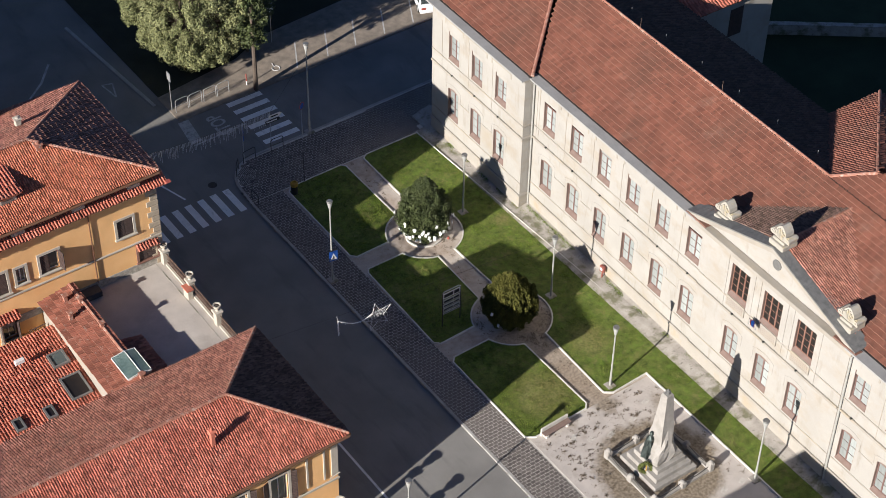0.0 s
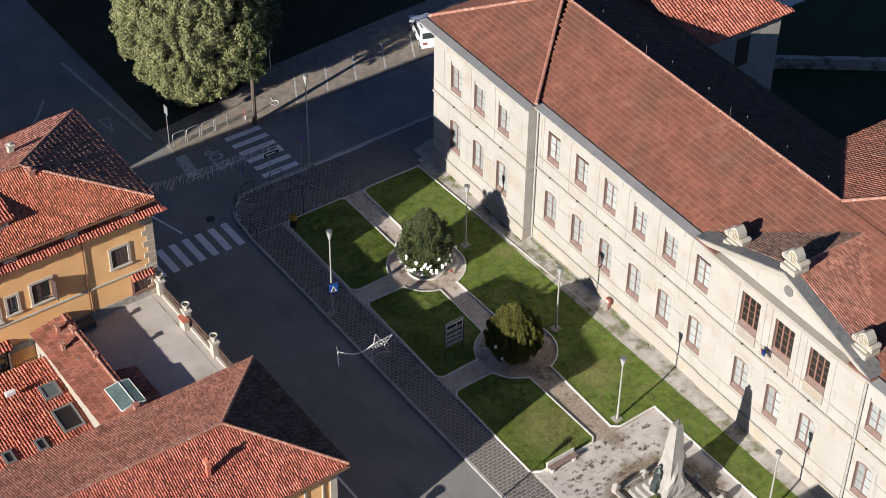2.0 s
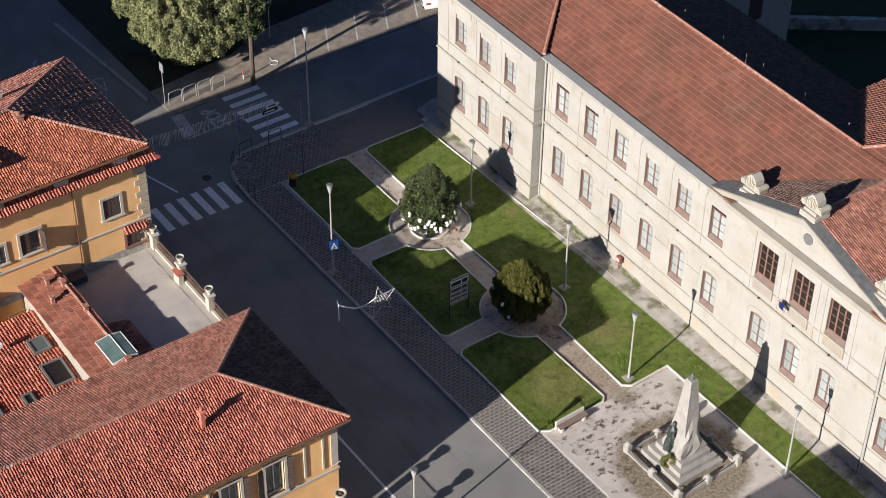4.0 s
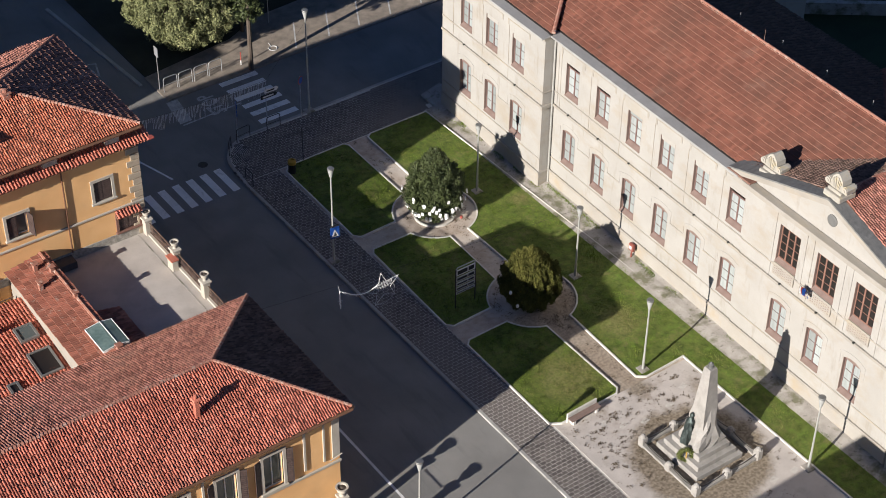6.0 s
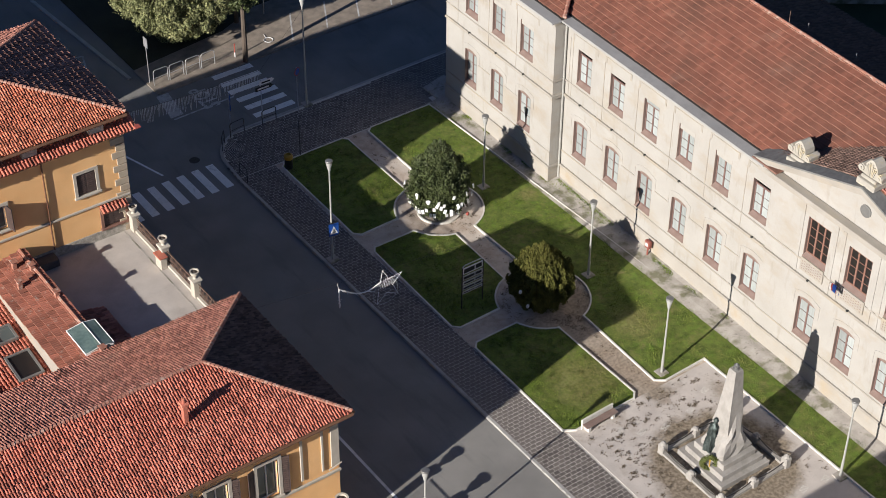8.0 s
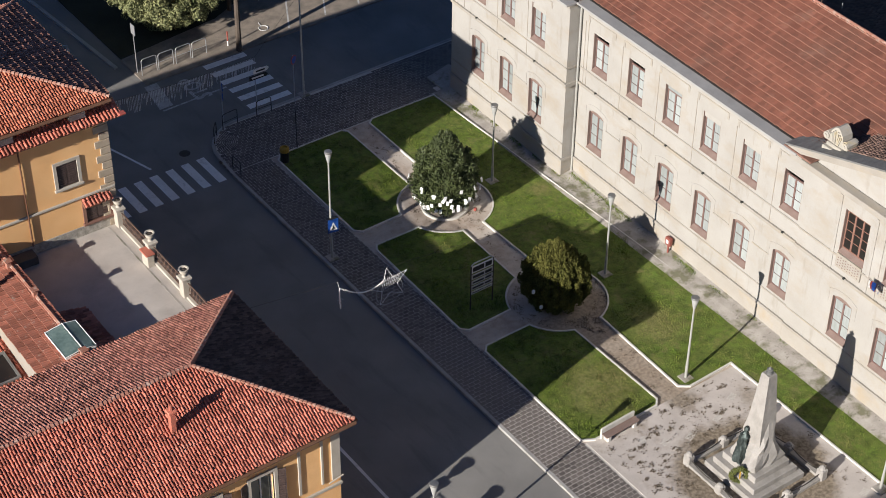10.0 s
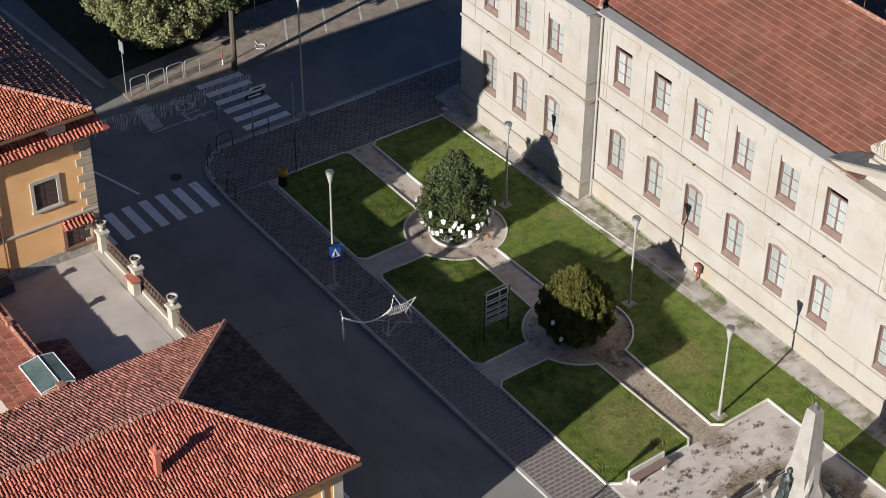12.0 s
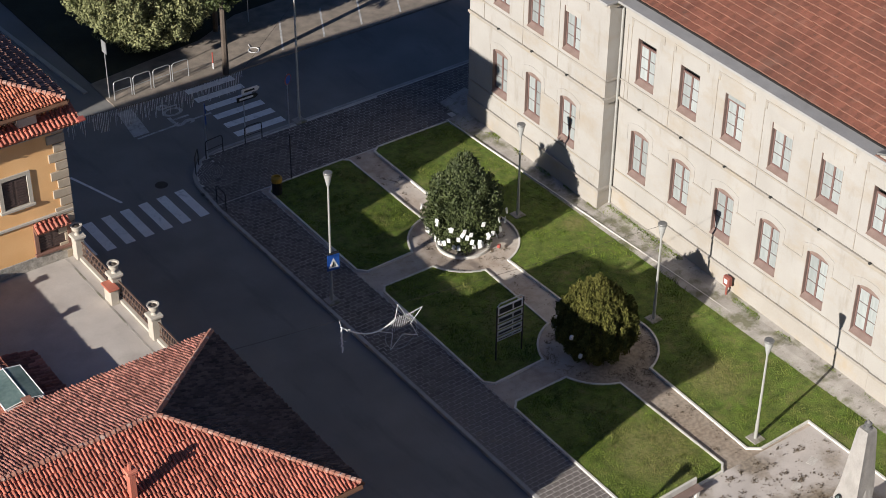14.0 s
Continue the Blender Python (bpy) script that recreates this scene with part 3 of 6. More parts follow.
# kerbs along the street
kerb = thing("kerb", pose(0, 0, 0), "grey stone kerb of long blocks along the street", "kerb", kind="structure")
line = [(-2.69, y) for y in range(-40, 29)] + arc(0.2, 30.0, 2.72, 180, 95, 6) + [(x, 32.72 + 0.0 * x) for x in range(1, 5)] + [(x, 32.72 + 0.0155 * (x - 4)) for x in range(5, 40)]
for p, q in zip(line, line[1:]):
    p, q = Vector(p), Vector(q)
    d = (q - p).normalized()
    s, e = Vector((d.y, -d.x)) * 0.085, d * 0.008
    b = BM()
    prism(b, [(p + e + s)[:], (q - e + s)[:], (q - e - s)[:], (p + e - s)[:]], -0.3, 0.01)
    part("kerb_stone", b, "kerb", kerb)

# road markings
def marking(name, quads, label, category="road marking", paint="paint", z=-0.114):
    b = BM()
    for pts in quads:
        prism(b, pts, z - 0.016, z)
    return tagged(part(name, b, paint), label, category)


for k in range(7):
    x = -3.2 - 1.0 * k
    marking("crossing_stripe", [[(x - 0.5, 28.0), (x, 28.0), (x, 30.65), (x - 0.5, 30.65)]], "worn white zebra crossing stripe on asphalt", "crossing stripe")["group"] = "street zebra stripes"
for k in range(6):
    y = 33.4 + 1.05 * k
    marking("crossing_stripe", [[(1.55, y), (4.45, y), (4.45, y + 0.5), (1.55, y + 0.5)]], "worn white zebra crossing stripe on asphalt", "crossing stripe")["group"] = "side street zebra stripes"
marking("edge_line", [[(-9.75, -20), (-9.6, -20), (-9.6, 6.5), (-9.75, 6.5)]], "white edge line on the street")
marking("edge_line", [[(-6.32, 31.3), (-6.17, 31.3), (-6.78, 33.4), (-6.93, 33.4)], [(-6.93, 33.4), (-6.78, 33.4), (-7.22, 34.8), (-7.37, 34.8)]], "white edge line on the junction")

for a, c in (((-4.95, 46.4), (-4.2, 46.15)), ((-4.2, 46.15), (-4.72, 44.5)), ((-4.72, 44.5), (-4.95, 46.4))):
    p, q = Vector(a), Vector(c)
    n = (q - p).orthogonal().normalized() * 0.06
    marking("triangle_side", [[(p - n)[:], (q - n)[:], (q + n)[:], (p + n)[:]]], "side of a worn white triangle on the asphalt", "road marking", "worn_paint", -0.112)
marking("edge_line", [[(-10.2, 47.9), (-10.08, 47.8), (-8.5, 49.1), (-8.62, 49.25)], [(-8.62, 49.25), (-8.5, 49.1), (-7.0, 51.0), (-7.15, 51.1)]], "faded white line on the far road", paint="worn_paint")
b = BM()
prism(b, [(-3.05, 41.9), (-2.8, 41.9), (-3.75, 54.6), (-4.0, 54.6)], -0.2, -0.03)
tagged(part("park_kerb", b, "kerb"), "grey stone kerb along the park", "kerb", kind="structure")

# ---- school ----
SCH = pose(12.62, 0, 0, 0, 0, -1.35)
school = thing("school_building", SCH, "long cream plastered school with brown window surrounds and tiled roof", "school")
G_Z, U_Z = (2.45, 5.04), (7.42, 9.75)
SPRING = 4.84
HALF = 0.64


def arch(y, half, zs, zc, n=10):
    """A shallow arch from zs at the jambs to zc at the crown."""
    return [(y + half * (-1 + 2 * k / n), zc - (zc - zs) * (-1 + 2 * k / n) ** 2) for k in range(n + 1)]


def make_window(arched, wood="casement", half=HALF, z=(0.0, 2.3), columns=2, rows=3, pane="pane", head="blind", drop=0.32):
    """A window set deep in its opening: painted reveals, sloping sill, casements with bars, panes, and a panel over them."""
    z0, z1 = z
    win = thing("window", Matrix(), "", "")
    for s in (-1, 1):
        b = BM()
        box(b, 0.008, s * half, z0, 0.26, s * (half - 0.025), z1 - (0.2 if arched else 0.0))
        part("reveal", b, "surround", win)
    b = BM()
    prof = [(-0.05, z0), (-0.05, z0 + 0.04), (0.2, z0 + 0.2), (0.26, z0 + 0.2), (0.26, z0)]
    a, c = [b.verts.new((x, -half + 0.001, zz)) for x, zz in prof], [b.verts.new((x, half - 0.001, zz)) for x, zz in prof]
    b.faces.new(a), b.faces.new(c[::-1])
    for i in range(5):
        b.faces.new((a[i], a[(i + 1) % 5], c[(i + 1) % 5], c[i]))
    part("sill", b, "surround", win)
    top = z1 - drop
    lo = z0 + 0.2
    b = BM()
    wide = 2 * (half - 0.025)
    cell = wide / columns
    opens = [(-wide / 2 + k * cell + (0.06 if k == 0 else 0.05), -wide / 2 + (k + 1) * cell - (0.06 if k == columns - 1 else 0.05), lo + 0.07, top - 0.08) for k in range(columns)]
    wall_yz(b, -wide / 2, wide / 2, lo, top, 0.17, 0.24, opens)
    part("frame", b, wood, win)
    for ya, yb, za, zb in opens:
        for k in range(1, rows):
            b = BM()
            zz = za + (zb - za) * k / rows
            box(b, 0.185, ya, zz - 0.016, 0.225, yb, zz + 0.016)
            part("glazing_bar", b, "bar_wood" if wood == "casement" else wood, win)
        b = BM()
        box(b, 0.205, ya, za, 0.212, yb, zb)
        part("pane", b, pane, win, "pale curtained glass" if pane == "pane" else "dark glass")
    b = BM()
    if arched:
        curve = arch(0, half - 0.002, SPRING - G_Z[0], z1 - 0.002)
        prism_x(b, [(-half + 0.002, top)] + curve + [(half - 0.002, top)], 0.13, 0.24)
        part("head_panel", b, "surround", win, "brown arched panel over the casements")
        b = BM()
        ring_x(b, arch(0, half, SPRING - G_Z[0], z1), [(p[0], z1 + 0.002) for p in arch(0, half, 0, 0)], 0.001, 0.26)
        part("arch_spandrel", b, "cream", win, "cream plaster over the arch")
    else:
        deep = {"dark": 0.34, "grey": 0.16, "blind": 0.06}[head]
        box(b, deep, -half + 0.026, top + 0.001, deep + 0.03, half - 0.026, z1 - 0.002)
        part("head_panel", b, {"dark": "dark", "grey": "pane", "blind": "blind"}[head], win, {"dark": "near-black panel for an unlit open fanlight", "grey": "grey glazed fanlight", "blind": "white blind over the casements"}[head])
    return win


HOLE_G = lambda y: (y - HALF, y + HALF, G_Z[0], G_Z[1])
HOLE_U = lambda y: (y - HALF, y + HALF, U_Z[0], U_Z[1])
MAIN_Y = [15.5 - 2.935 * k for k in range(6)]
SOUTH_Y = [-13.6 - 2.9 * k for k in range(6)]
PAV_Y = [25.5, 22.73, 19.95]
PED_Y = [-3.42, -6.25, -9.07]
PX, DX, DC, PE, PY0 = -0.78, -0.06, -0.3, -0.65, 17.3
PED_HALF = 0.79
walls = BM()
wall_yz(walls, 0.0, PY0, 0, 11.5, 0, 0.5, [HOLE_G(y) for y in MAIN_Y] + [HOLE_U(y) for y in MAIN_Y])
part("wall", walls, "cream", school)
walls = BM()
wall_yz(walls, -30, -12.4, 0, 11.5, 0, 0.5, [HOLE_G(y) for y in SOUTH_Y] + [HOLE_U(y) for y in SOUTH_Y])
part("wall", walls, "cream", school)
walls = BM()
wall_yz(walls, PY0, 28.2, 0, 11.5, PX, 0.5, [HOLE_G(y) for y in PAV_Y] + [HOLE_U(y) for y in PAV_Y])
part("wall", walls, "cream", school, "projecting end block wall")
walls = BM()
wall_yz(walls, -12.4, 0.0, 0, 11.4, DX, 0.5, [HOLE_G(y) for y in PED_Y] + [(y - PED_HALF, y + PED_HALF, 7.42, 9.9) for y in PED_Y])
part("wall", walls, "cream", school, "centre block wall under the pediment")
for dims in ((0.5, 27.8, 0, 12.0, 28.2, 11.5), (12.0, -30, 0, 12.4, 28.2, 11.5), (PX, -42, 0, 12.4, -30, 11.5)):
    walls = BM()
    box(walls, *dims)
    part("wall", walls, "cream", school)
# near-black sheet added so the window openings show unlit depth
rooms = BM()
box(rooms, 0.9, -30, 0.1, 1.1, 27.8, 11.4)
part("unlit_backing", rooms, "dark", school, "near-black sheet for the unlit rooms behind the windows")

first_g = make_window(True, z=(0, G_Z[1] - G_Z[0]), drop=0.3)
uppers = {head: make_window(False, z=(0, U_Z[1] - U_Z[0]), head=head) for head in ("blind", "dark", "grey")}
first_p = make_window(False, "brown_wood", PED_HALF, (0, 2.48), 3, 4, "dark_pane", "dark", 0.12)
for w in (first_g, first_p, *uppers.values()):
    w.parent = school


def put_windows(src, spots):
    for i, (x, y, z) in enumerate(spots):
        if i == 0:
            src.matrix_basis = pose(x, y, z)
        else:
            copy_thing(src, pose(x, y, z))


put_windows(first_g, [(0, y, G_Z[0]) for y in MAIN_Y + SOUTH_Y] + [(PX, y, G_Z[0]) for y in PAV_Y] + [(DX, y, G_Z[0]) for y in PED_Y])
HEADS = ["dark", "dark", "grey", "blind", "blind", "dark"]
for head, src in uppers.items():
    put_windows(src, [(0, y, U_Z[0]) for y, h in zip(MAIN_Y + SOUTH_Y, HEADS + ["blind"] * 6) if h == head] + [(PX, y, U_Z[0]) for y in PAV_Y if head == "blind"])
put_windows(first_p, [(DX, y, 7.42) for y in PED_Y])


def run_y(name, x_face, y0, y1, z0, z1, out, material, label=""):
    b = BM()
    box(b, x_face - out, y0, z0, x_face, y1, z1, min(0.03, out * 0.4))
    return part(name, b, material, school, label)


SPANS = [(0, 0.02, PY0 - 0.05), (0, -29.95, -12.45), (PX, PY0, 28.2), (DX, -12.4, 0.0)]
for xf, a, c in SPANS:
    run_y("plinth", xf, a, c, 0, 1.1, 0.07, "plinth", "yellowish stained plinth")
    run_y("plinth_cap", xf, a, c, 1.1, 1.26, 0.13, "cream_trim")
    run_y("sill_band", xf, a, c, 2.17, 2.27, 0.045, "cream_trim")
    run_y("string_course", xf, a, c, 6.02, 6.12, 0.07, "cream_trim")
    run_y("string_course", xf, a, c, 6.12, 6.26, 0.14, "cream_trim")
    run_y("sill_band", xf, a, c, 7.12, 7.22, 0.06, "cream_trim")
for xf, a, c in ((0, 0.02, PY0 - 0.05), (0, -29.95, -12.45), (PE, PY0, 28.2)):
    run_y("cornice", xf, a - 0.1, c + 0.1, 11.15, 11.4, 0.25, "cream_trim")
    run_y("cornice", xf, a - 0.1, c + 0.1, 11.4, 11.568, 0.75, "cream_trim")
# pavilion return wall trims
for z0, z1, o in ((0, 1.1, 0.07), (1.1, 1.26, 0.13), (6.02, 6.26, 0.14), (7.12, 7.22, 0.06), (11.15, 11.6, 0.35)):
    b = BM()
    box(b, PX - o + 0.003, PY0 - o, z0 + 0.003, -0.02, PY0 - 0.002, z1 - 0.013)
    part("return_trim", b, "cream_trim", school)

# roofs
EZ, RZ, RX, EX = 11.75, 14.5, 5.75, -0.12
ZZ = lambda x: EZ + (x - EX) * (RZ - EZ) / (RX - EX)
PYC, PYH, PZ0, PZ1 = -6.2, 6.5, 11.15, 13.6
BX = 12.6
tiled_slope("roof_tiles", [(EX, 17.0, EZ), (EX, 0.4, EZ), (5.1, PYC, ZZ(5.1)), (8.0, PYC, ZZ(8.0)), (7.5, -5.6, ZZ(7.5)), (RX, -3.6, RZ), (RX, 22.0, RZ)], "flat_tile", school, 0.235, 0.36, 0.026, True, 3, "reddish brown flat clay tiles")
tiled_slope("roof_tiles", [(EX, -12.8, EZ), (EX, -30, EZ), (8.0, -38, ZZ(8.0)), (8.0, PYC, ZZ(8.0)), (5.1, PYC, ZZ(5.1))], "flat_tile", school, 0.235, 0.36, 0.026, True, 4)
tiled_slope("roof_tiles", [(PE + EX, 28.9, EZ), (PE + EX, 16.6, EZ), (RX, 22.6, RZ + 0.05)], "flat_tile", school, 0.235, 0.36, 0.026, True, 5)
# back slope, in the tile toned down for its shade
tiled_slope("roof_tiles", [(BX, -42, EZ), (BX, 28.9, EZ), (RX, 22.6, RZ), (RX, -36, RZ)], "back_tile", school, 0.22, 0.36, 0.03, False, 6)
tiled_slope("roof_tiles", [(PE + EX, 28.9, EZ), (BX, 28.9, EZ), (RX, 22.6, RZ)], "flat_tile", school, 0.235, 0.36, 0.026, True, 7)
ridge_line("ridge", (RX, 22.6, RZ + 0.05), (RX, -3.6, RZ + 0.05), school)
ridge_line("hip_ridge", (RX, -3.6, RZ + 0.05), (7.5, -5.6, ZZ(7.5) + 0.06), school)
ridge_line("hip_ridge", (PE + EX, 16.6, EZ + 0.1), (RX, 22.6, RZ + 0.1), school)
ridge_line("hip_ridge", (PE + EX, 28.9, EZ + 0.1), (RX, 22.6, RZ + 0.1), school)
# gutters
for x, a, c in ((EX, 0.1, 16.9), (EX, -30, -12.6), (PE + EX, 16.6, 28.9)):
    b = BM()
    box(b, x - 0.84, a, EZ - 0.18, x + 0.2, c, EZ - 0.06, 0.02)
    box(b, x - 0.03, a, EZ - 0.06, x + 0.02, c, EZ + 0.0)
    part("gutter", b, "eave_sheet", school, "broad grey sheet metal eave")
    # black strip put in for the shadow line at the tile ends
    b = BM()
    box(b, x - 0.14, a, EZ - 0.07, x - 0.03, c, EZ + 0.015)
    part("eave_shadow_strip", b, "black", school)
for y, x in ((PY0 - 0.14, -0.13), (-12.6, -0.13)):
    b = BM()
    tube(b, (x, y, 0.1), (x, y, 11.3), 0.06)
    part("downpipe", b, "lamp_metal", school, "pale grey downpipe")

# pediment
b = BM()
prism_x(b, [(PYC - PYH, PZ0 + 0.3), (PYC + PYH, PZ0 + 0.3), (PYC, PZ1)], DC + 0.05, DC + 0.5)
part("pediment", b, "cream", school, "triangular plastered pediment")
b = BM()
box(b, DC - 0.5, PYC - PYH - 0.3, PZ0, DC + 0.06, PYC + PYH + 0.3, PZ0 + 0.3, 0.04)
part("pediment_cornice", b, "cream_trim", school)
for s in (-1, 1):
    b = BM()
    y0, y1 = PYC + s * (PYH + 0.5), PYC
    prism_x(b, [(y0, PZ0 + 0.3), (y0, PZ0 + 0.62), (y1, PZ1 + 0.5), (y1, PZ1 + 0.1)], DC - 0.5, DC + 0.6)
    part("raking_cornice", b, "cream_trim", school)
    b = BM()
    prism_x(b, [(y0 + s * 0.1, PZ0 + 0.63), (y0 + s * 0.1, PZ0 + 0.72), (y1, PZ1 + 0.6), (y1, PZ1 + 0.51)], DC - 0.6, DC + 0.62)
    part("pediment_flashing", b, "lead", school, "grey lead flashing")
    ye = PYC + s * (PYH + 0.1)
    # the north slope takes the tile with shade in its colour
    tiled_slope("pediment_tiles", [(-0.15, ye, PZ0 + 0.75), (0.3, ye, PZ0 + 0.75), (5.1, PYC, PZ1 + 0.62), (-0.15, PYC, PZ1 + 0.62)], "coppo_shade" if s > 0 else "coppo_old", school, 0.15, 0.25, 0.045, False, 8)
ridge_line("ridge", (DC + 0.55, PYC, PZ1 + 0.66), (5.6, PYC, PZ1 + 0.66), school, 0.07, 0.3)
b = BM()
lathe(b, [(0.0, 0), (0.34, 0), (0.34, 0.05), (0.26, 0.06)], 16)
for v in b.verts:
    v.co = Vector((DC + 0.04 - v.co.z, PYC + v.co.x, 12.55 + v.co.y))
part("oculus", b, "zinc", school, "round grey vent in the pediment")


def acroterion(x, y, z):
    b = BM()
    box(b, -0.5, -0.5, 0, 0.5, 0.5, 0.3, 0.04)
    box(b, -0.38, -0.4, 0.3, 0.38, 0.4, 0.46, 0.04)
    outline = [(-0.62, 0.46), (-0.66, 0.72), (-0.5, 0.86), (-0.34, 0.76), (-0.3, 0.98), (-0.12, 1.2), (0.0, 1.26), (0.12, 1.2), (0.3, 0.98), (0.34, 0.76), (0.5, 0.86), (0.66, 0.72), (0.62, 0.46)]
    prism_x(b, outline, -0.26, 0.26)
    for s in (-1, 1):
        tube(b, (-0.32, s * 0.5, 0.66), (0.32, s * 0.5, 0.66), 0.15, 0.15, 10)
        tube(b, (-0.35, s * 0.5, 0.66), (0.35, s * 0.5, 0.66), 0.06, 0.06, 8)
        for k in range(3):
            tube(b, (-0.3, s * (0.08 + 0.09 * k), 1.1 - 0.1 * k), (-0.3, s * (0.04 + 0.05 * k), 0.5), 0.035, 0.03, 5)
    ob = part("acroterion", b, "acro", school, "carved cream stone scroll ornament")
    ob.matrix_basis = pose(x, y, z) @ Matrix.Scale(1.16, 4)
    return ob


acroterion(0.12, -1.45, 12.3)
acroterion(DC + 0.15, PYC, PZ1 + 0.5)
acroterion(0.1, -11.8, 12.2)

# rear wings
b = BM()
wall_yz(b, 17.3, 28.3, 0, 10.9, 12.45, 21.0, [])
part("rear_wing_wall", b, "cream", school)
tiled_slope("roof_tiles", [(12.4, 16.8, 10.9), (21.5, 16.8, 10.9), (17.5, 22.8, 13.2), (12.4, 22.8, 13.2)], "coppo", school, 0.26, 0.38, 0.06, False, 9)
tiled_slope("roof_tiles", [(21.5, 28.8, 10.9), (12.4, 28.8, 10.9), (12.4, 22.8, 13.2), (17.5, 22.8, 13.2)], "coppo", school, 0.26, 0.38, 0.06, False, 10)
b = BM()
box(b, 12.45, -11.0, 0, 16.4, 2.5, 11.5)
part("rear_wing_wall", b, "cream", school)
tiled_slope("roof_tiles", [(17.0, 3.1, EZ), (12.55, 3.1, EZ), (5.8, -3.62, RZ + 0.02), (7.5, -5.6, ZZ(7.5))], "flat_tile", school, 0.24, 0.36, 0.06, False, 11)
tiled_slope("roof_tiles", [(16.0, -38, EZ), (17.0, -11.5, EZ), (8.0, PYC, ZZ(8.0)), (8.0, -38, ZZ(8.0))], "flat_tile", school, 0.24, 0.36, 0.06, False, 12)
tiled_slope("roof_tiles", [(17.0, -11.5, EZ), (17.0, 3.1, EZ), (7.5, -5.6, ZZ(7.5)), (8.0, PYC, ZZ(8.0))], "flat_tile", school, 0.24, 0.36, 0.06, False, 13)
ridge_line("ridge", (8.0, PYC, ZZ(8.0) + 0.06), (8.0, -38, ZZ(8.0) + 0.06), school)
ridge_line("hip_ridge", (17.0, 3.1, EZ + 0.1), (7.5, -5.6, ZZ(7.5) + 0.08), school)
b = BM()
prism(b, [(39.7, 23.9), (40.1, 24.2), (60.3, 9.2), (59.9, 8.9)], -0.1, 0.9)
tagged(part("garden_wall", b, "concrete"), "low grey wall across the yard", "wall", kind="structure")


# ---- houses across the street ----
# the tall house and the terrace stand on lower ground
AX, AY, AZ = 0.4, 0.93, -0.55


def hip_house(name, x_e, x_w, y0, y1, yc, eave_z, ridge_z, apex_in, material, label, seed):
    """A plastered house whose hipped roof ends at the street side x_e and runs west to x_w."""
    h = thing(name, pose(AX, AY, AZ) if name == "tall_house" else pose(0, 0, 0), label, "house")
    ax = x_e - apex_in
    tiled_slope("roof_tiles", [(x_w, y0, eave_z), (x_e, y0, eave_z), (ax, yc, ridge_z), (x_w, yc, ridge_z)], material, h, 0.14, 0.235, 0.045, False, seed)
    tiled_slope("roof_tiles", [(x_e, y1, eave_z), (x_w, y1, eave_z), (x_w, yc, ridge_z), (ax, yc, ridge_z)], "coppo_old", h, 0.14, 0.235, 0.045, False, seed + 1)
    # hip end: both tile colours hold the shade of this side
    tiled_slope("roof_tiles", [(x_e, y0, eave_z), (x_e, y1, eave_z), (ax, yc, ridge_z)], "coppo_dark" if name == "tall_house" else "coppo_shade", h, 0.17 if name == "tall_house" else 0.14, 0.4 if name == "tall_house" else 0.235, 0.035 if name == "tall_house" else 0.045, False, seed + 2, "", 0.14 if name == "tall_house" else 0.065)
    ridge_line("ridge", (ax, yc, ridge_z + 0.06), (x_w, yc, ridge_z + 0.06), h, 0.085, 0.19, flare=(1.3, 0.84))
    ridge_line("hip_ridge", (x_e, y0, eave_z + 0.08), (ax, yc, ridge_z + 0.08), h, 0.085, 0.19, flare=(1.3, 0.84))
    ridge_line("hip_ridge", (x_e, y1, eave_z + 0.08), (ax, yc, ridge_z + 0.08), h, 0.085, 0.19, flare=(1.3, 0.84))
    b = BM()
    for a, c in (((x_w, y0 - 0.08), (x_e, y0 - 0.08)), ((x_e + 0.08, y0), (x_e + 0.08, y1))):
        tube(b, (*a, eave_z - 0.1), (*c, eave_z - 0.1), 0.09)
    part("gutter", b, "copper_brown", h)
    return h


def hole_wall_x(bm, x0, x1, z0, z1, y0, y1, holes):
    """A wall along x, with holes (xa, xb, za, zb)."""
    t = BM()
    wall_yz(t, x0, x1, z0, z1, y0, y1, holes)
    for v in t.verts:
        v.co = Vector((v.co.y, v.co.x, v.co.z))
    me = bpy.data.meshes.new("tmp")
    t.to_mesh(me)
    bm.from_mesh(me)
    t.free()
    bpy.data.meshes.remove(me)
    return bm


house_b = hip_house("corner_house", -12.57, -42, 0.42, 10.34, 4.6, 7.95, 10.45, 5.1, "coppo", "orange plastered house with red clay tile hipped roof", 21)
b = BM()
H2W = [(-17.35, -16.25, 4.45, 6.75), (-19.9, -18.8, 4.45, 6.75), (-22.5, -21.4, 4.45, 6.75), (-25.1, -24.0, 4.45, 6.75)]
hole_wall_x(b, -42, -13.05, 0, 7.85, 0.9, 1.3, H2W)
part("wall", b, "orange", house_b, "orange plaster wall")
for dims in ((-13.45, 1.3, 0, -13.05, 9.8, 7.85), (-42, 9.4, 0, -13.45, 9.8, 7.85)):
    b = BM()
    box(b, *dims)
    part("wall", b, "orange", house_b)

house_a = hip_house("tall_house", -13.4, -45, 19.2, 29.6, 23.6, 13.86, 16.0, 6.1, "coppo_orange", "tall orange plastered house with red clay tile hipped roof", 31)
b = BM()
H1W = [(-16.28, -15.22, 9.46, 10.78), (-21.35, -20.15, 9.2, 10.62), (-22.9, -22.3, 9.2, 10.4), (-24.5, -23.5, 8.9, 10.5), (-15.1, -13.85, 6.98, 7.95), (-24.4, -23.5, 5.3, 6.9)]
hole_wall_x(b, -45, -13.5, 0, 13.7, 19.8, 20.2, H1W)
part("wall", b, "orange", house_a, "orange plaster wall")
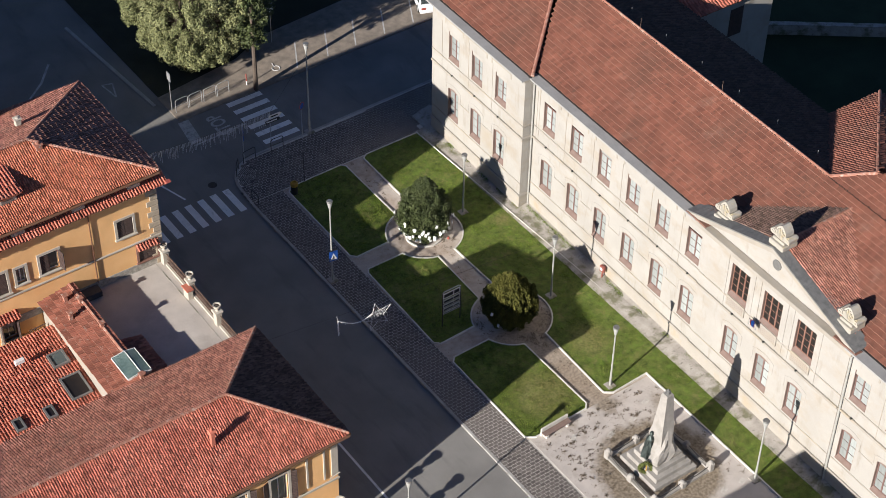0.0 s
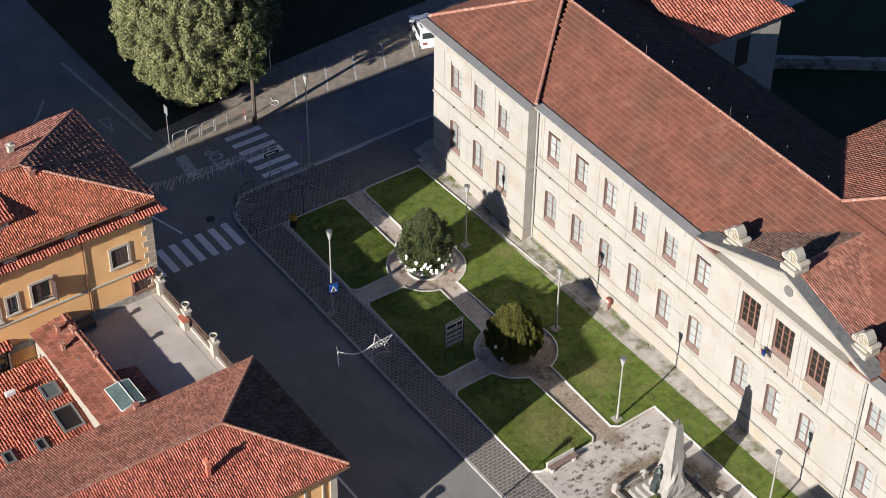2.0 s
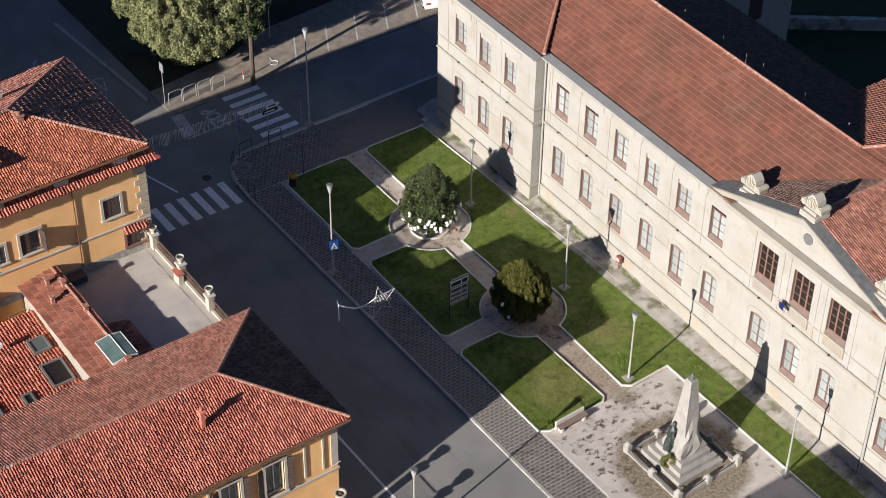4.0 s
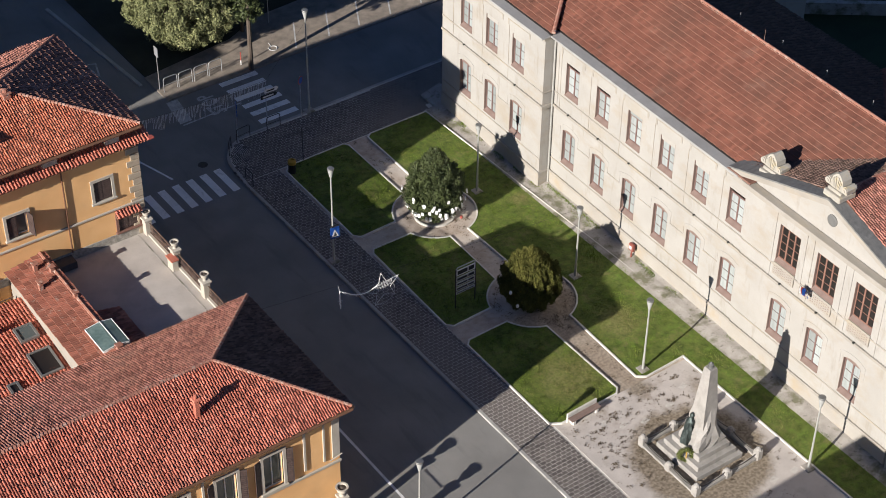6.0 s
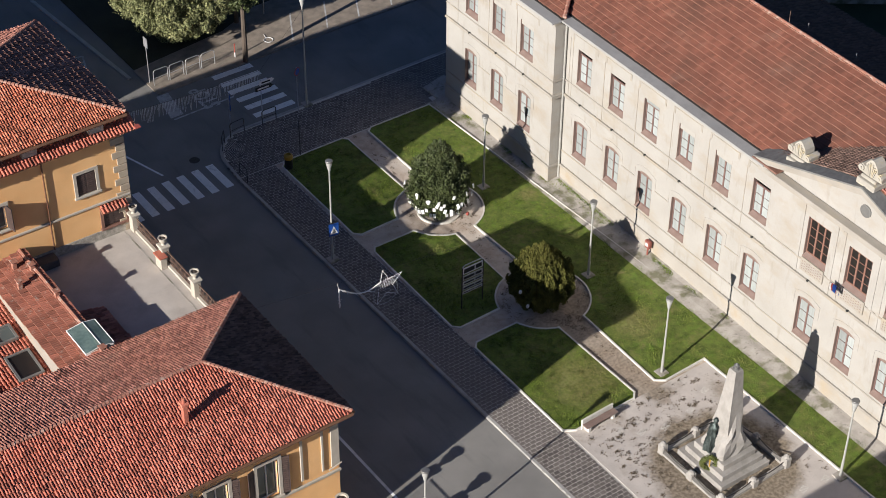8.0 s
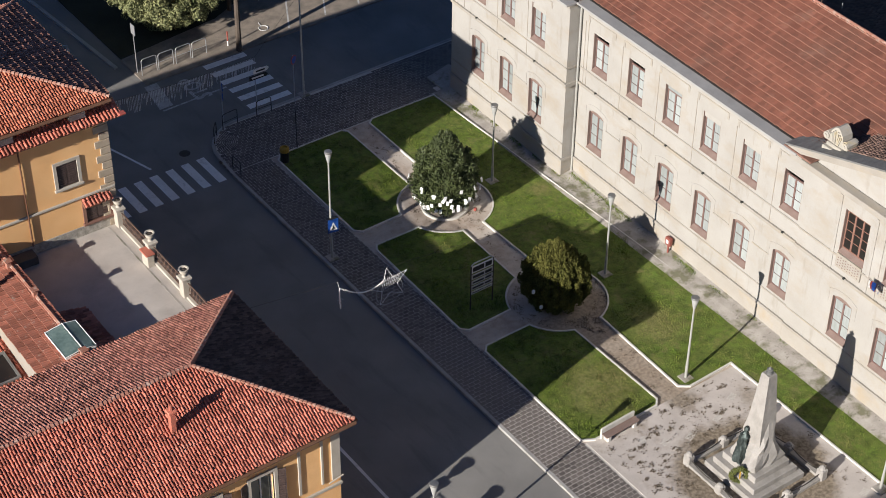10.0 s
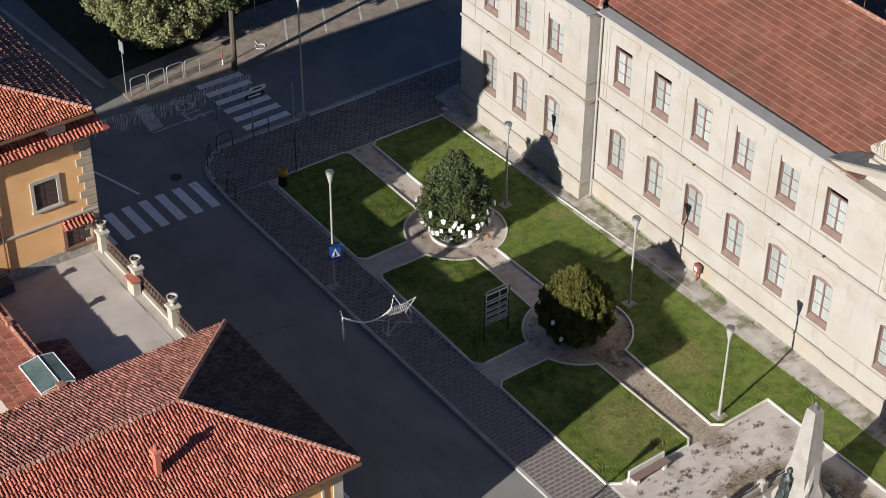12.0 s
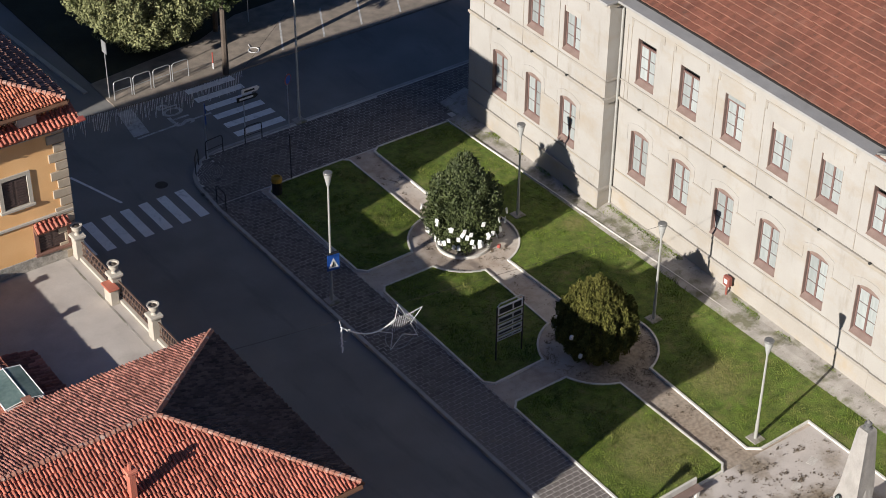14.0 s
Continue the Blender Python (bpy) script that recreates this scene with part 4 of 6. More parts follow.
for dims in ((-13.9, 20.2, 0, -13.5, 29.1, 13.7), (-45, 28.7, 0, -13.9, 29.1, 13.7)):
    b = BM()
    box(b, *dims)
    part("wall", b, "orange", house_a)
tiled_slope("skirt_tiles", [(-45, 19.15, 12.75), (-13.0, 19.15, 12.75), (-13.0, 19.78, 13.1), (-45, 19.78, 13.1)], "coppo", house_a, 0.185, 0.36, 0.06, False, 35)

# terrace block between the houses
terrace = thing("terrace_block", pose(AX, AY, AZ), "roof terrace with a balustrade between two houses", "terrace")
b = BM()
box(b, -19.7, 9.3, 0, -13.35, 19.78, 6.2)
part("block", b, "orange", terrace)
b = BM()
box(b, -19.7, 9.3, 6.2, -13.3, 19.785, 6.3)
part("floor", b, "terrace", terrace, "pale terrace floor")

# low roofs west of the terrace
annex = thing("annex", pose(AX, AY, AZ), "low annex with red tile roof and skylights", "annex")
b = BM()
box(b, -45, 9.0, 0, -21.9, 18.2, 5.1)
box(b, -45, 18.2, 0, -21.9, 19.78, 5.2)
part("wall", b, "orange", annex)
tiled_slope("roof_tiles", [(-45, 9.0, 5.15), (-21.9, 9.0, 5.15), (-21.9, 18.3, 6.32), (-45, 18.3, 6.32)], "coppo", annex, 0.19, 0.34, 0.055, False, 41)
b = BM()
box(b, -21.75, 9.3, 0, -19.72, 19.7, 7.1)
part("stair_wall", b, "cream_trim", annex)
tiled_slope("roof_tiles", [(-21.9, 19.75, 7.18), (-21.9, 9.0, 7.18), (-19.8, 9.0, 7.56), (-19.8, 19.75, 7.56)], "annex_tile", annex, 0.3, 0.4, 0.05, True, 42)

# plain unseen blocks added beyond the view to throw shade on the streets
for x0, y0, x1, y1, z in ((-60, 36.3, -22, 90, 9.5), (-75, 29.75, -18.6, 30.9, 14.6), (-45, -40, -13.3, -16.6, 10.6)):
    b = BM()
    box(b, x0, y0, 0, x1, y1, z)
    tagged(part("shade_block", b, "orange"), "plain unseen orange block added beyond the street for its shadow", "house")


# ---- lamps ----
def street_lamp(x, y, h, label, lean=0.0, group="garden lamps"):
    lamp = thing("street_lamp", pose(x, y, 0.0, 0, lean, 0), label, "street lamp", group)
    b = BM()
    box(b, -0.3, -0.3, -0.05, 0.3, 0.3, 0.08, 0.02)
    part("base_plate", b, "concrete", lamp)
    b = BM()
    tube(b, (0, 0, 0.05), (0, 0, 1.0), 0.075, 0.075, 10)
    tube(b, (0, 0, 1.0), (0, 0, h - 0.65), 0.06, 0.045, 10)
    smooth(part("pole", b, "lamp_metal", lamp))
    b = BM()
    lathe(b, [(0.05, h - 0.78), (0.08, h - 0.68), (0.19, h - 0.16), (0.19, h - 0.12)], 12)
    smooth(part("bowl", b, "lamp_glass", lamp, "frosted tapering bowl"))
    b = BM()
    lathe(b, [(0.2, h - 0.13), (0.21, h - 0.08), (0.19, h - 0.04), (0.02, h - 0.02)], 12)
    smooth(part("cap", b, "zinc", lamp, "flat grey lid"))
    return lamp


street_lamp(6.75, 0.6, 5.2, "tall grey lamp with a frosted bowl on the lawn edge")
street_lamp(8.7, 9.1, 5.25, "tall grey lamp with a frosted bowl on the lawn")
street_lamp(8.83, 19.17, 5.2, "tall grey lamp with a frosted bowl on the lawn")
street_lamp(9.0, -10.2, 5.2, "tall grey lamp with a frosted bowl by the forecourt")
street_lamp(-2.29, 18.5, 6.95, "tall grey street lamp carrying a blue crossing sign", group="street lamps")
street_lamp(4.87, 32.74, 7.9, "tall grey street lamp at the side street kerb", group="street lamps")
street_lamp(-10.4, -2.2, 5.2, "grey street lamp by the corner house", group="street lamps")

# ---- facade details ----
def mids(ys):
    return [(a + c) / 2 for a, c in zip(ys, ys[1:])]


for xf, ys, strips in ((0, MAIN_Y, [y - 0.3 for y in mids(MAIN_Y)] + [16.85, 16.6]), (PX, PAV_Y, [26.95, 23.72, 20.92]), (0, SOUTH_Y, [y - 0.3 for y in mids(SOUTH_Y)])):
    for y in strips:
        b = BM()
        box(b, xf - 0.028, y - 0.02, 6.27, xf + 0.002, y + 0.02, 10.16, 0.006)
        part("joint_strip", b, "cream_trim", school)
    for y in mids(ys):
        b = BM()
        box(b, xf - 0.035, y - 0.6, 4.31, xf + 0.002, y + 0.6, 4.39, 0.008)
        part("impost_band", b, "cream_trim", school)
for xf, ys in ((0, MAIN_Y), (PX, PAV_Y), (0, SOUTH_Y), (DX, PED_Y)):
    for y in ys:
        if ys is not PED_Y:
            b = BM()
            for y0, y1, z0, z1 in ((-1.16, 1.16, 10.5, 10.57), (-1.16, -1.02, 10.16, 10.499), (1.02, 1.16, 10.16, 10.499)):
                box(b, xf - 0.025, y + y0, z0, xf + 0.002, y + y1, z1, 0.006)
            part("frieze_mould", b, "cream_trim", school)
        b = BM()
        inner = [(y - 0.86, 4.31)] + arch(y, 0.86, 5.06, 5.3, 10) + [(y + 0.86, 4.31)]
        outer = [(y - 0.93, 4.31)] + arch(y, 0.93, 5.13, 5.38, 10) + [(y + 0.93, 4.31)]
        ring_x(b, inner, outer, xf - 0.018, xf + 0.002)
        part("hood_mould", b, "cream", school)
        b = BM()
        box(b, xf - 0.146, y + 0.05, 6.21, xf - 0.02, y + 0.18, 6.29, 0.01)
        part("vent_hole", b, "dark", school, "small near-black block for an unlit vent hole")
for y in PED_Y:
    for s in (-1, 1):
        b = BM()
        box(b, DX - 0.05, y + s * 1.15 - 0.1, 6.27, DX + 0.002, y + s * 1.15 + 0.1, 10.5, 0.015)
        part("lesene", b, "cream", school)
    b = BM()
    box(b, DX - 0.10, y - 0.8, 6.6, DX + 0.002, y + 0.8, 7.38, 0.02)
    panel = part("balcony_panel", b, "cream_trim", school, "pierced plaster balcony panel")
    # proud brown blocks stand for the shade inside the pierced holes
    b = BM()
    for i in range(9):
        for j in range(4):
            yy, zz = y - 0.64 + 0.16 * i, 6.74 + 0.15 * j + (0.05 if i % 2 else 0)
            box(b, DX - 0.104, yy - 0.035, zz - 0.03, DX - 0.095, yy + 0.035, zz + 0.03)
    tagged(part("piercing", b, "surround", panel), kind="stuff")
# cornice strip with seams above the main wing, roof pegs
for k in range(7):
    b = BM()
    y = 20 - 3.55 * k
    tube(b, (RX + 1.3, y, RZ - 0.45), (RX + 1.3, y, RZ - 0.2), 0.03, 0.02, 6)
    lathe(b, [(0.015, RZ - 0.22), (0.035, RZ - 0.19), (0.015, RZ - 0.16)], 8, (RX + 1.3, y, 0))
    part("roof_vent", b, "zinc", school, "small metal roof vent")
for y in (14.0, 6.0):
    b = BM()
    tube(b, (RX, y, RZ), (RX, y, RZ + 0.9), 0.02, 0.015, 6)
    part("rod", b, "rust_iron", school)
for s in (-1, 1):
    b = BM()
    box(b, -0.04, s * 6.3 - 0.9, 11.62, 0.5, s * 6.3 + 0.9, 11.72, 0.02)
    ob = part("copper_flashing", b, "brown_wood", school, "reddish copper flashing")
    ob.matrix_basis = pose(DC - 0.55, PYC, 0)
# rear wing windows
for x in (14.2, 17.6):
    b = BM()
    box(b, x - 0.6, 17.27, 7.6, x + 0.6, 17.31, 9.9)
    part("window", b, "dark_wood", school, "dark shuttered window")

# flags on the centre window
flags = thing("flag_pair", SCH @ pose(DX - 0.1, -5.45, 7.2) @ Matrix.Scale(0.62, 4), "small tricolour and blue flags on poles below a window", "flag")
for s, mats in ((-1, ("blue", "white", "red")), (1, ("white", "red", "blue"))):
    b = BM()
    tube(b, (0, 0, 0), (-0.75, s * 0.5, 0.75), 0.02, 0.015, 6)
    pole = part("flagpole", b, "iron", flags)
    for k, m in enumerate(mats):
        b = BM()
        rows = []
        for j in range(5):
            f = j / 4
            rows.append([b.verts.new((-0.45 - 0.08 * q + 0.05 * math.sin(5 * f + q), s * (0.3 + 0.07 * q) - 0.16 * k * s, 0.5 + 0.06 * q - 0.75 * f)) for q in range(4)])
        for r0, r1 in zip(rows, rows[1:]):
            for q in range(3):
                b.faces.new((r0[q], r0[q + 1], r1[q + 1], r1[q]))
        bmesh.ops.solidify(b, geom=b.faces[:], thickness=0.02)
        part("cloth", b, m, flags)

# hydrant box on the wall
hyd = thing("hydrant_cabinet", SCH @ pose(-0.35, 8.45, 0.15), "red hydrant cabinet on a post by the school wall", "hydrant")
b = BM()
tube(b, (0, 0, -0.05), (0, 0, 0.6), 0.05)
part("post", b, "dull_red", hyd)
b = BM()
box(b, -0.11, -0.2, 0.55, 0.11, 0.2, 1.05, 0.03)
cab = part("cabinet", b, "dull_red", hyd)
b = BM()
box(b, -0.125, -0.1, 0.7, -0.105, 0.1, 0.92)
part("sign", b, "white", cab, "white square plate")


# ---- house details ----
def front_window(parent, x0, x1, z0, z1, y, shutters="closed", surround="stone_trim", label=""):
    """A window in a wall that faces -y at the plane y."""
    w = 0.16
    b = BM()
    for v in ring_x(b, [(x0, z0), (x0, z1), (x1, z1), (x1, z0)], [(x0 - w, z0), (x0 - w, z1 + w), (x1 + w, z1 + w), (x1 + w, z0)], y - 0.07, y + 0.1).verts:
        v.co = Vector((v.co.y, v.co.x, v.co.z))
    win = part("window", b, surround, parent, label)
    b = BM()
    box(b, x0 - w - 0.06, y - 0.14, z0 - 0.13, x1 + w + 0.06, y + 0.1, z0, 0.02)
    part("sill", b, surround, win)
    b = BM()
    box(b, x0, y + 0.22, z0, x1, y + 0.24, z1)
    part("pane", b, "glass", win)
    b = BM()
    xm = (x0 + x1) / 2
    f = 0.06
    hole_wall_x(b, x0, x1, z0, z1, y + 0.17, y + 0.23, [(x0 + f, xm - f / 2, z0 + f, z1 - f), (xm + f / 2, x1 - f, z0 + f, z1 - f)])
    part("frame", b, "white_wood", win)
    half = (x1 - x0) / 2
    for s in (-1, 1):
        if shutters == "none":
            break
        swing = shutters == "open" or (shutters == "half" and s > 0)
        b = BM()
        box(b, 0, -0.02, z0 + 0.02, half - 0.01, 0.02, z1 - 0.02)
        leaf = part("shutter", b, "dark_wood", win, "dark brown louvred shutter")
        n = int((z1 - z0) / 0.14)
        b = BM()
        for k in range(n):
            zz = z0 + 0.1 + k * (z1 - z0 - 0.2) / n
            box(b, 0.06, -0.035, zz, half - 0.08, -0.018, zz + 0.07)
        tagged(part("louvre", b, "dark_wood", leaf), kind="stuff")
        ang = {True: 162 if y < 5 else 100, False: 0}[swing]
        leaf.matrix_basis = pose(x0 if s < 0 else x1, y + 0.03, 0, 0, 0, -ang if s < 0 else 180 + ang)
        if s > 0 and not swing:
            leaf.matrix_basis = pose(xm + 0.005, y + 0.03, 0)
    return win


for k, (x0, x1, z0, z1) in enumerate(H1W[:4]):
    front_window(house_a, x0, x1, z0, z1, 19.8, ("closed", "half", "none", "closed")[k])
x0, x1, z0, z1 = H1W[4]
front_window(house_a, x0, x1, z0, z1, 19.8, "closed", "brown_wood")
tiled_slope("awning_tiles", [(-15.25, 19.45, 8.1), (-13.8, 19.45, 8.1), (-13.8, 19.8, 8.3), (-15.25, 19.8, 8.3)], "coppo", house_a, 0.2, 0.36, 0.07, False, 51)
x0, x1, z0, z1 = H1W[5]
front_window(house_a, x0, x1, z0, z1, 19.8, "open")
tiled_slope("awning_tiles", [(-24.9, 19.3, 7.1), (-23.3, 19.3, 7.1), (-23.3, 19.8, 7.35), (-24.9, 19.8, 7.35)], "coppo", house_a, 0.2, 0.36, 0.07, False, 57)
# quoins at the street corner
for k in range(15):
    b = BM()
    wide = 0.75 if k % 2 else 0.5
    box(b, -13.46 - wide, 19.74, 6.3 + 0.42 * k, -13.44, 19.82, 6.68 + 0.42 * k, 0.015)
    part("quoin", b, "tan_stone", house_a)
for z0, z1, o, m in ((8.5, 8.62, 0.09, "stone_trim"), (12.35, 12.62, 0.22, "stone_trim"), (6.3, 6.85, 0.05, "fieldstone")):
    b = BM()
    box(b, -45, 19.8 - o, z0, -13.46, 19.802, z1, 0.015)
    part("band", b, m, house_a)
for x in (-18.0, -26.0):
    b = BM()
    tube(b, (x, 19.72, 6.85), (x, 19.72, 12.6), 0.045)
    part("downpipe", b, "copper_brown", house_a, "brown downpipe")
for x in (-15.0, -18.6, -22.4, -26):
    b = BM()
    box(b, x - 0.4, 19.4, 13.12, x + 0.4, 19.8, 13.5, 0.02)
    part("eave_block", b, "stone_trim", house_a)
b = BM()
box(b, -13.1, 19.0, 12.78, -12.75, 19.3, 12.9, 0.03)
part("gutter_end", b, "red", house_a, "red painted gutter end")


def chimney(parent, x, y, z, h, w=0.35, m="coppo", pot=True):
    b = BM()
    box(b, x - w / 2, y - w / 2, z - 0.5, x + w / 2, y + w / 2, z + h * 0.75, 0.02)
    c = part("chimney", b, m, parent)
    b = BM()
    box(b, x - w / 2 - 0.06, y - w / 2 - 0.06, z + h * 0.75, x + w / 2 + 0.06, y + w / 2 + 0.06, z + h * 0.84, 0.015)
    if pot:
        lathe(b, [(w * 0.38, z + h * 0.84), (w * 0.34, z + h), (w * 0.2, z + h + 0.02)], 8, (x, y, 0))
    part("cap", b, m, c)
    return c


chimney(house_a, -19.1, 22.9, 15.3, 0.9, 0.4, "ridge_tile")
chimney(house_a, -18.9, 26.2, 15.2, 0.6, 0.35, "stone_trim")
b = BM()
box(b, -22.9, 20.6, 14.0, -21.7, 22.6, 15.2, 0.02)
dormer = part("dormer", b, "stone_trim", house_a, "small dormer on the roof")
b = BM()
box(b, -22.65, 20.57, 14.35, -21.95, 20.62, 15.0)
part("dormer_pane", b, "glass", dormer)
tiled_slope("dormer_tiles", [(-23.1, 20.4, 15.2), (-21.5, 20.4, 15.2), (-21.5, 23.4, 15.7), (-23.1, 23.4, 15.7)], "coppo", dormer, 0.21, 0.36, 0.07, False, 53)

# corner house, garden side
for k, (x0, x1, z0, z1) in enumerate(H2W):
    front_window(house_b, x0, x1, z0, z1, 0.9, ("open", "open", "closed", "open")[k])
for x, w in ((-13.28, 0.22), (-13.95, 0.06), (-15.05, 0.07), (-20.6, 0.07), (-23.3, 0.07)):
    b = BM()
    box(b, x - w, 0.83, 4.6, x + w, 0.902, 7.4, 0.015)
    part("pilaster", b, "stone_trim", house_b)
for z0, z1, o in ((4.16, 4.32, 0.1), (7.4, 7.85, 0.2)):
    b = BM()
    box(b, -42, 0.9 - o, z0, -13.0, 0.902, z1, 0.02)
    part("band", b, "stone_trim", house_b)
chimney(house_b, -19.6, 2.75, 9.3, 1.45, 0.24, "coppo")
b = BM()
tube(b, (-13.0, 0.75, 4.75), (-13.7, 0.75, 4.6), 0.03)
part("bracket_arm", b, "stone_trim", house_b)

# ---- terrace ----
def urn_pillar(x, y, z, h, u=1.0, group="urn pillars"):
    p = thing("urn_pillar", pose(x, y, z), "cream stone pillar topped by a stone urn", "pillar", group)
    b = BM()
    box(b, -0.2, -0.2, 0, 0.2, 0.2, h, 0.02)
    part("shaft", b, "stone_trim", p)
    b = BM()
    box(b, -0.28, -0.28, h, 0.28, 0.28, h + 0.14, 0.03)
    part("cap", b, "stone_trim", p)
    b = BM()
    lathe(b, [(r * u, h + 0.14 + (k - 0.14) * u) for r, k in ((0.17, 0.14), (0.1, 0.24), (0.12, 0.3), (0.27, 0.48), (0.25, 0.6), (0.34, 0.7), (0.34, 0.75), (0.24, 0.74), (0.2, 0.55))], 14)
    smooth(part("urn", b, "stone_trim", p), 50)
    b = BM()
    lathe(b, [(0.01, h + 0.14 + 0.46 * u), (0.22 * u, h + 0.14 + 0.52 * u), (0.01, h + 0.14 + 0.58 * u)], 8)
    part("soil", b, "bark", p, "dark soil in the urn")
    return p


for y in (19.5, 16.25, 12.95, 9.75):
    urn_pillar(-13.55 + AX, y + AY, 6.3 + AZ, 1.0, 0.74)


def railing(x, y0, y1, z, h, label):
    r = thing("railing", pose(x, 0, z), label, "railing", "railings")
    b = BM()
    box(b, -0.16, y0, 0, 0.16, y1, 0.14, 0.02)
    part("kerb", b, "stone_trim", r)
    for zz in (0.2, h):
        b = BM()
        box(b, -0.03, y0, zz - 0.02, 0.03, y1, zz + 0.02)
        part("rail", b, "rust_iron", r)
    n = int((y1 - y0) / 0.13)
    for k in range(n):
        b = BM()
        yy = y0 + (k + 0.5) * (y1 - y0) / n
        tube(b, (0, yy, 0.2), (0, yy, h), 0.014, 0.014, 5)
        lathe(b, [(0.012, 0.5 * h - 0.08), (0.04, 0.5 * h), (0.012, 0.5 * h + 0.08)], 5, (0, yy, 0.05))
        part("baluster", b, "rust_iron", r)
    return r


railing(-13.5 + AX, 16.5 + AY, 19.28 + AY, 6.3 + AZ, 0.85, "rusty iron terrace railing on a stone kerb")
railing(-13.5 + AX, 13.2 + AY, 16.0 + AY, 6.3 + AZ, 0.85, "rusty iron terrace railing on a stone kerb")
railing(-13.5 + AX, 10.0 + AY, 12.7 + AY, 6.3 + AZ, 0.85, "rusty iron terrace railing on a stone kerb")
balcony_rail = railing(0, 0.0, 1.1, 0, 0.9, "dark iron railing of a small walkway by the orange wall")
balcony_rail.matrix_basis = pose(-21.95 + AX, 19.0 + AY, 5.2 + AZ, 0, 0, 90)
b = BM()
box(b, -0.36, -0.3, 0, 0.0, 0.3, 0.72, 0.02)
pl = tagged(part("flue_box", b, "stone_trim"), "cream masonry flue with a tiled lid on the terrace", "flue")
pl.matrix_basis = pose(-13.68 + AX, 16.0 + AY, 6.3 + AZ)
b = BM()
box(b, -0.44, -0.38, 0.72, 0.03, 0.38, 0.8, 0.02)
part("lid", b, "coppo", pl, "red tile lid")
b = BM()
box(b, -19.6, 19.0, 6.3, -18.1, 19.74, 6.75, 0.03)
tagged(part("planter", b, "slate"), "long dark planter box by the orange wall", "planter").matrix_basis = pose(AX, AY, AZ)
b = BM()
box(b, -14.12, 9.35, 6.296, -14.04, 19.7, 6.306)
tagged(part("drain_strip", b, "concrete"), "grey drain strip along the terrace edge", "drain").matrix_basis = pose(AX, AY, AZ)

# ---- annex ----
for x, y in ((-20.6, 18.7), (-19.95, 18.0), (-21.0, 17.2), (-19.85, 15.4), (-19.9, 10.4)):
    chimney(annex, x, y, 7.5, 0.6, 0.24, "ridge_tile", False)
ridge_line("ridge", (-19.82, 19.75, 7.6), (-19.82, 12.6, 7.6), annex, 0.13)
tiled_slope("lean_to_tiles", [(-18.05, 14.3, 6.75), (-18.05, 9.4, 6.75), (-19.6, 9.4, 7.15), (-19.6, 14.3, 7.15)], "coppo_old", annex, 0.21, 0.36, 0.08, False, 55)
b = BM()
box(b, -19.68, 9.5, 6.3, -18.25, 14.2, 6.72)
part("lean_to_wall", b, "cream_trim", annex)


def skylight(x0, y0, x1, y1, z, tilt, m, label):
    s = thing("skylight", pose((x0 + x1) / 2 + AX, (y0 + y1) / 2 + AY, z + AZ, tilt, 0, 0), label, "skylight", "roof windows")
    hx, hy = (x1 - x0) / 2, (y1 - y0) / 2
    b = BM()
    w = BM()
    wall_yz(w, -hy, hy, -hx, hx, 0.0, 0.16, [(-hy + 0.12, hy - 0.12, -hx + 0.12, hx - 0.12)])
    for v in w.verts:
        v.co = Vector((v.co.z, v.co.y, v.co.x))
    part("frame", w, "zinc", s)
    b.free()
    b = BM()
    box(b, -hx + 0.1, -hy + 0.1, 0.06, hx - 0.1, hy - 0.1, 0.1)
    part("pane", b, m, s)
    return s


skylight(-23.35, 12.7, -22.05, 14.5, 5.78, 7.2, "dark_pane", "dark roof window in a red tile roof")
skylight(-23.2, 15.3, -22.15, 16.4, 6.1, 7.2, "glass", "grey roof window in a red tile roof")
skylight(-25.1, 12.2, -24.5, 13.1, 5.68, 7.2, "dark_pane", "small dark roof window in a red tile roof")
skylight(-27.0, 12.3, -26.4, 13.2, 5.7, 7.2, "dark_pane", "small dark roof window in a red tile roof")
lantern = thing("roof_lantern", pose(-19.88 + AX, 11.75 + AY, 7.38 + AZ), "pale glazed roof lantern with white bars", "skylight")
b = BM()
wall_yz(b, -1.05, 1.05, -0.75, 0.75, 0.0, 0.22, [(-0.97, 0.97, -0.67, 0.67)])
for v in b.verts:
    v.co = Vector((v.co.z, v.co.y, v.co.x))
part("base", b, "white", lantern)
RIDGE = (0.1, 0.36)
b = BM()
box(b, -0.67, -0.97, 0.0, 0.67, 0.97, 0.03)
part("well", b, "skyglass", lantern, "teal shaded light well")
for s, ex in ((-1, -0.75), (1, 0.75)):
    b = BM()
    b.faces.new([b.verts.new(p) for p in ((ex, -1.03, 0.24), (ex, 1.03, 0.24), (RIDGE[0], 1.03, RIDGE[1]), (RIDGE[0], -1.03, RIDGE[1]))])
    bmesh.ops.solidify(b, geom=b.faces[:], thickness=0.02)
    part("pane", b, "lantern_glass", lantern)
    for y in (-1.03, 1.03):
        b = BM()
        tube(b, (ex, y, 0.24), (RIDGE[0], y, RIDGE[1]), 0.02, 0.02, 6)
        part("bar", b, "white", lantern)
    b = BM()
    tube(b, (ex, -1.05, 0.24), (ex, 1.05, 0.24), 0.022, 0.022, 6)
    part("bar", b, "white", lantern)
for y in (-1.02, 1.02):
    b = BM()
    b.faces.new([b.verts.new(p) for p in ((-0.73, y, 0.22), (0.73, y, 0.22), (RIDGE[0], y, RIDGE[1] - 0.02))])
    bmesh.ops.solidify(b, geom=b.faces[:], thickness=0.02)
    part("gable_pane", b, "lantern_glass", lantern)
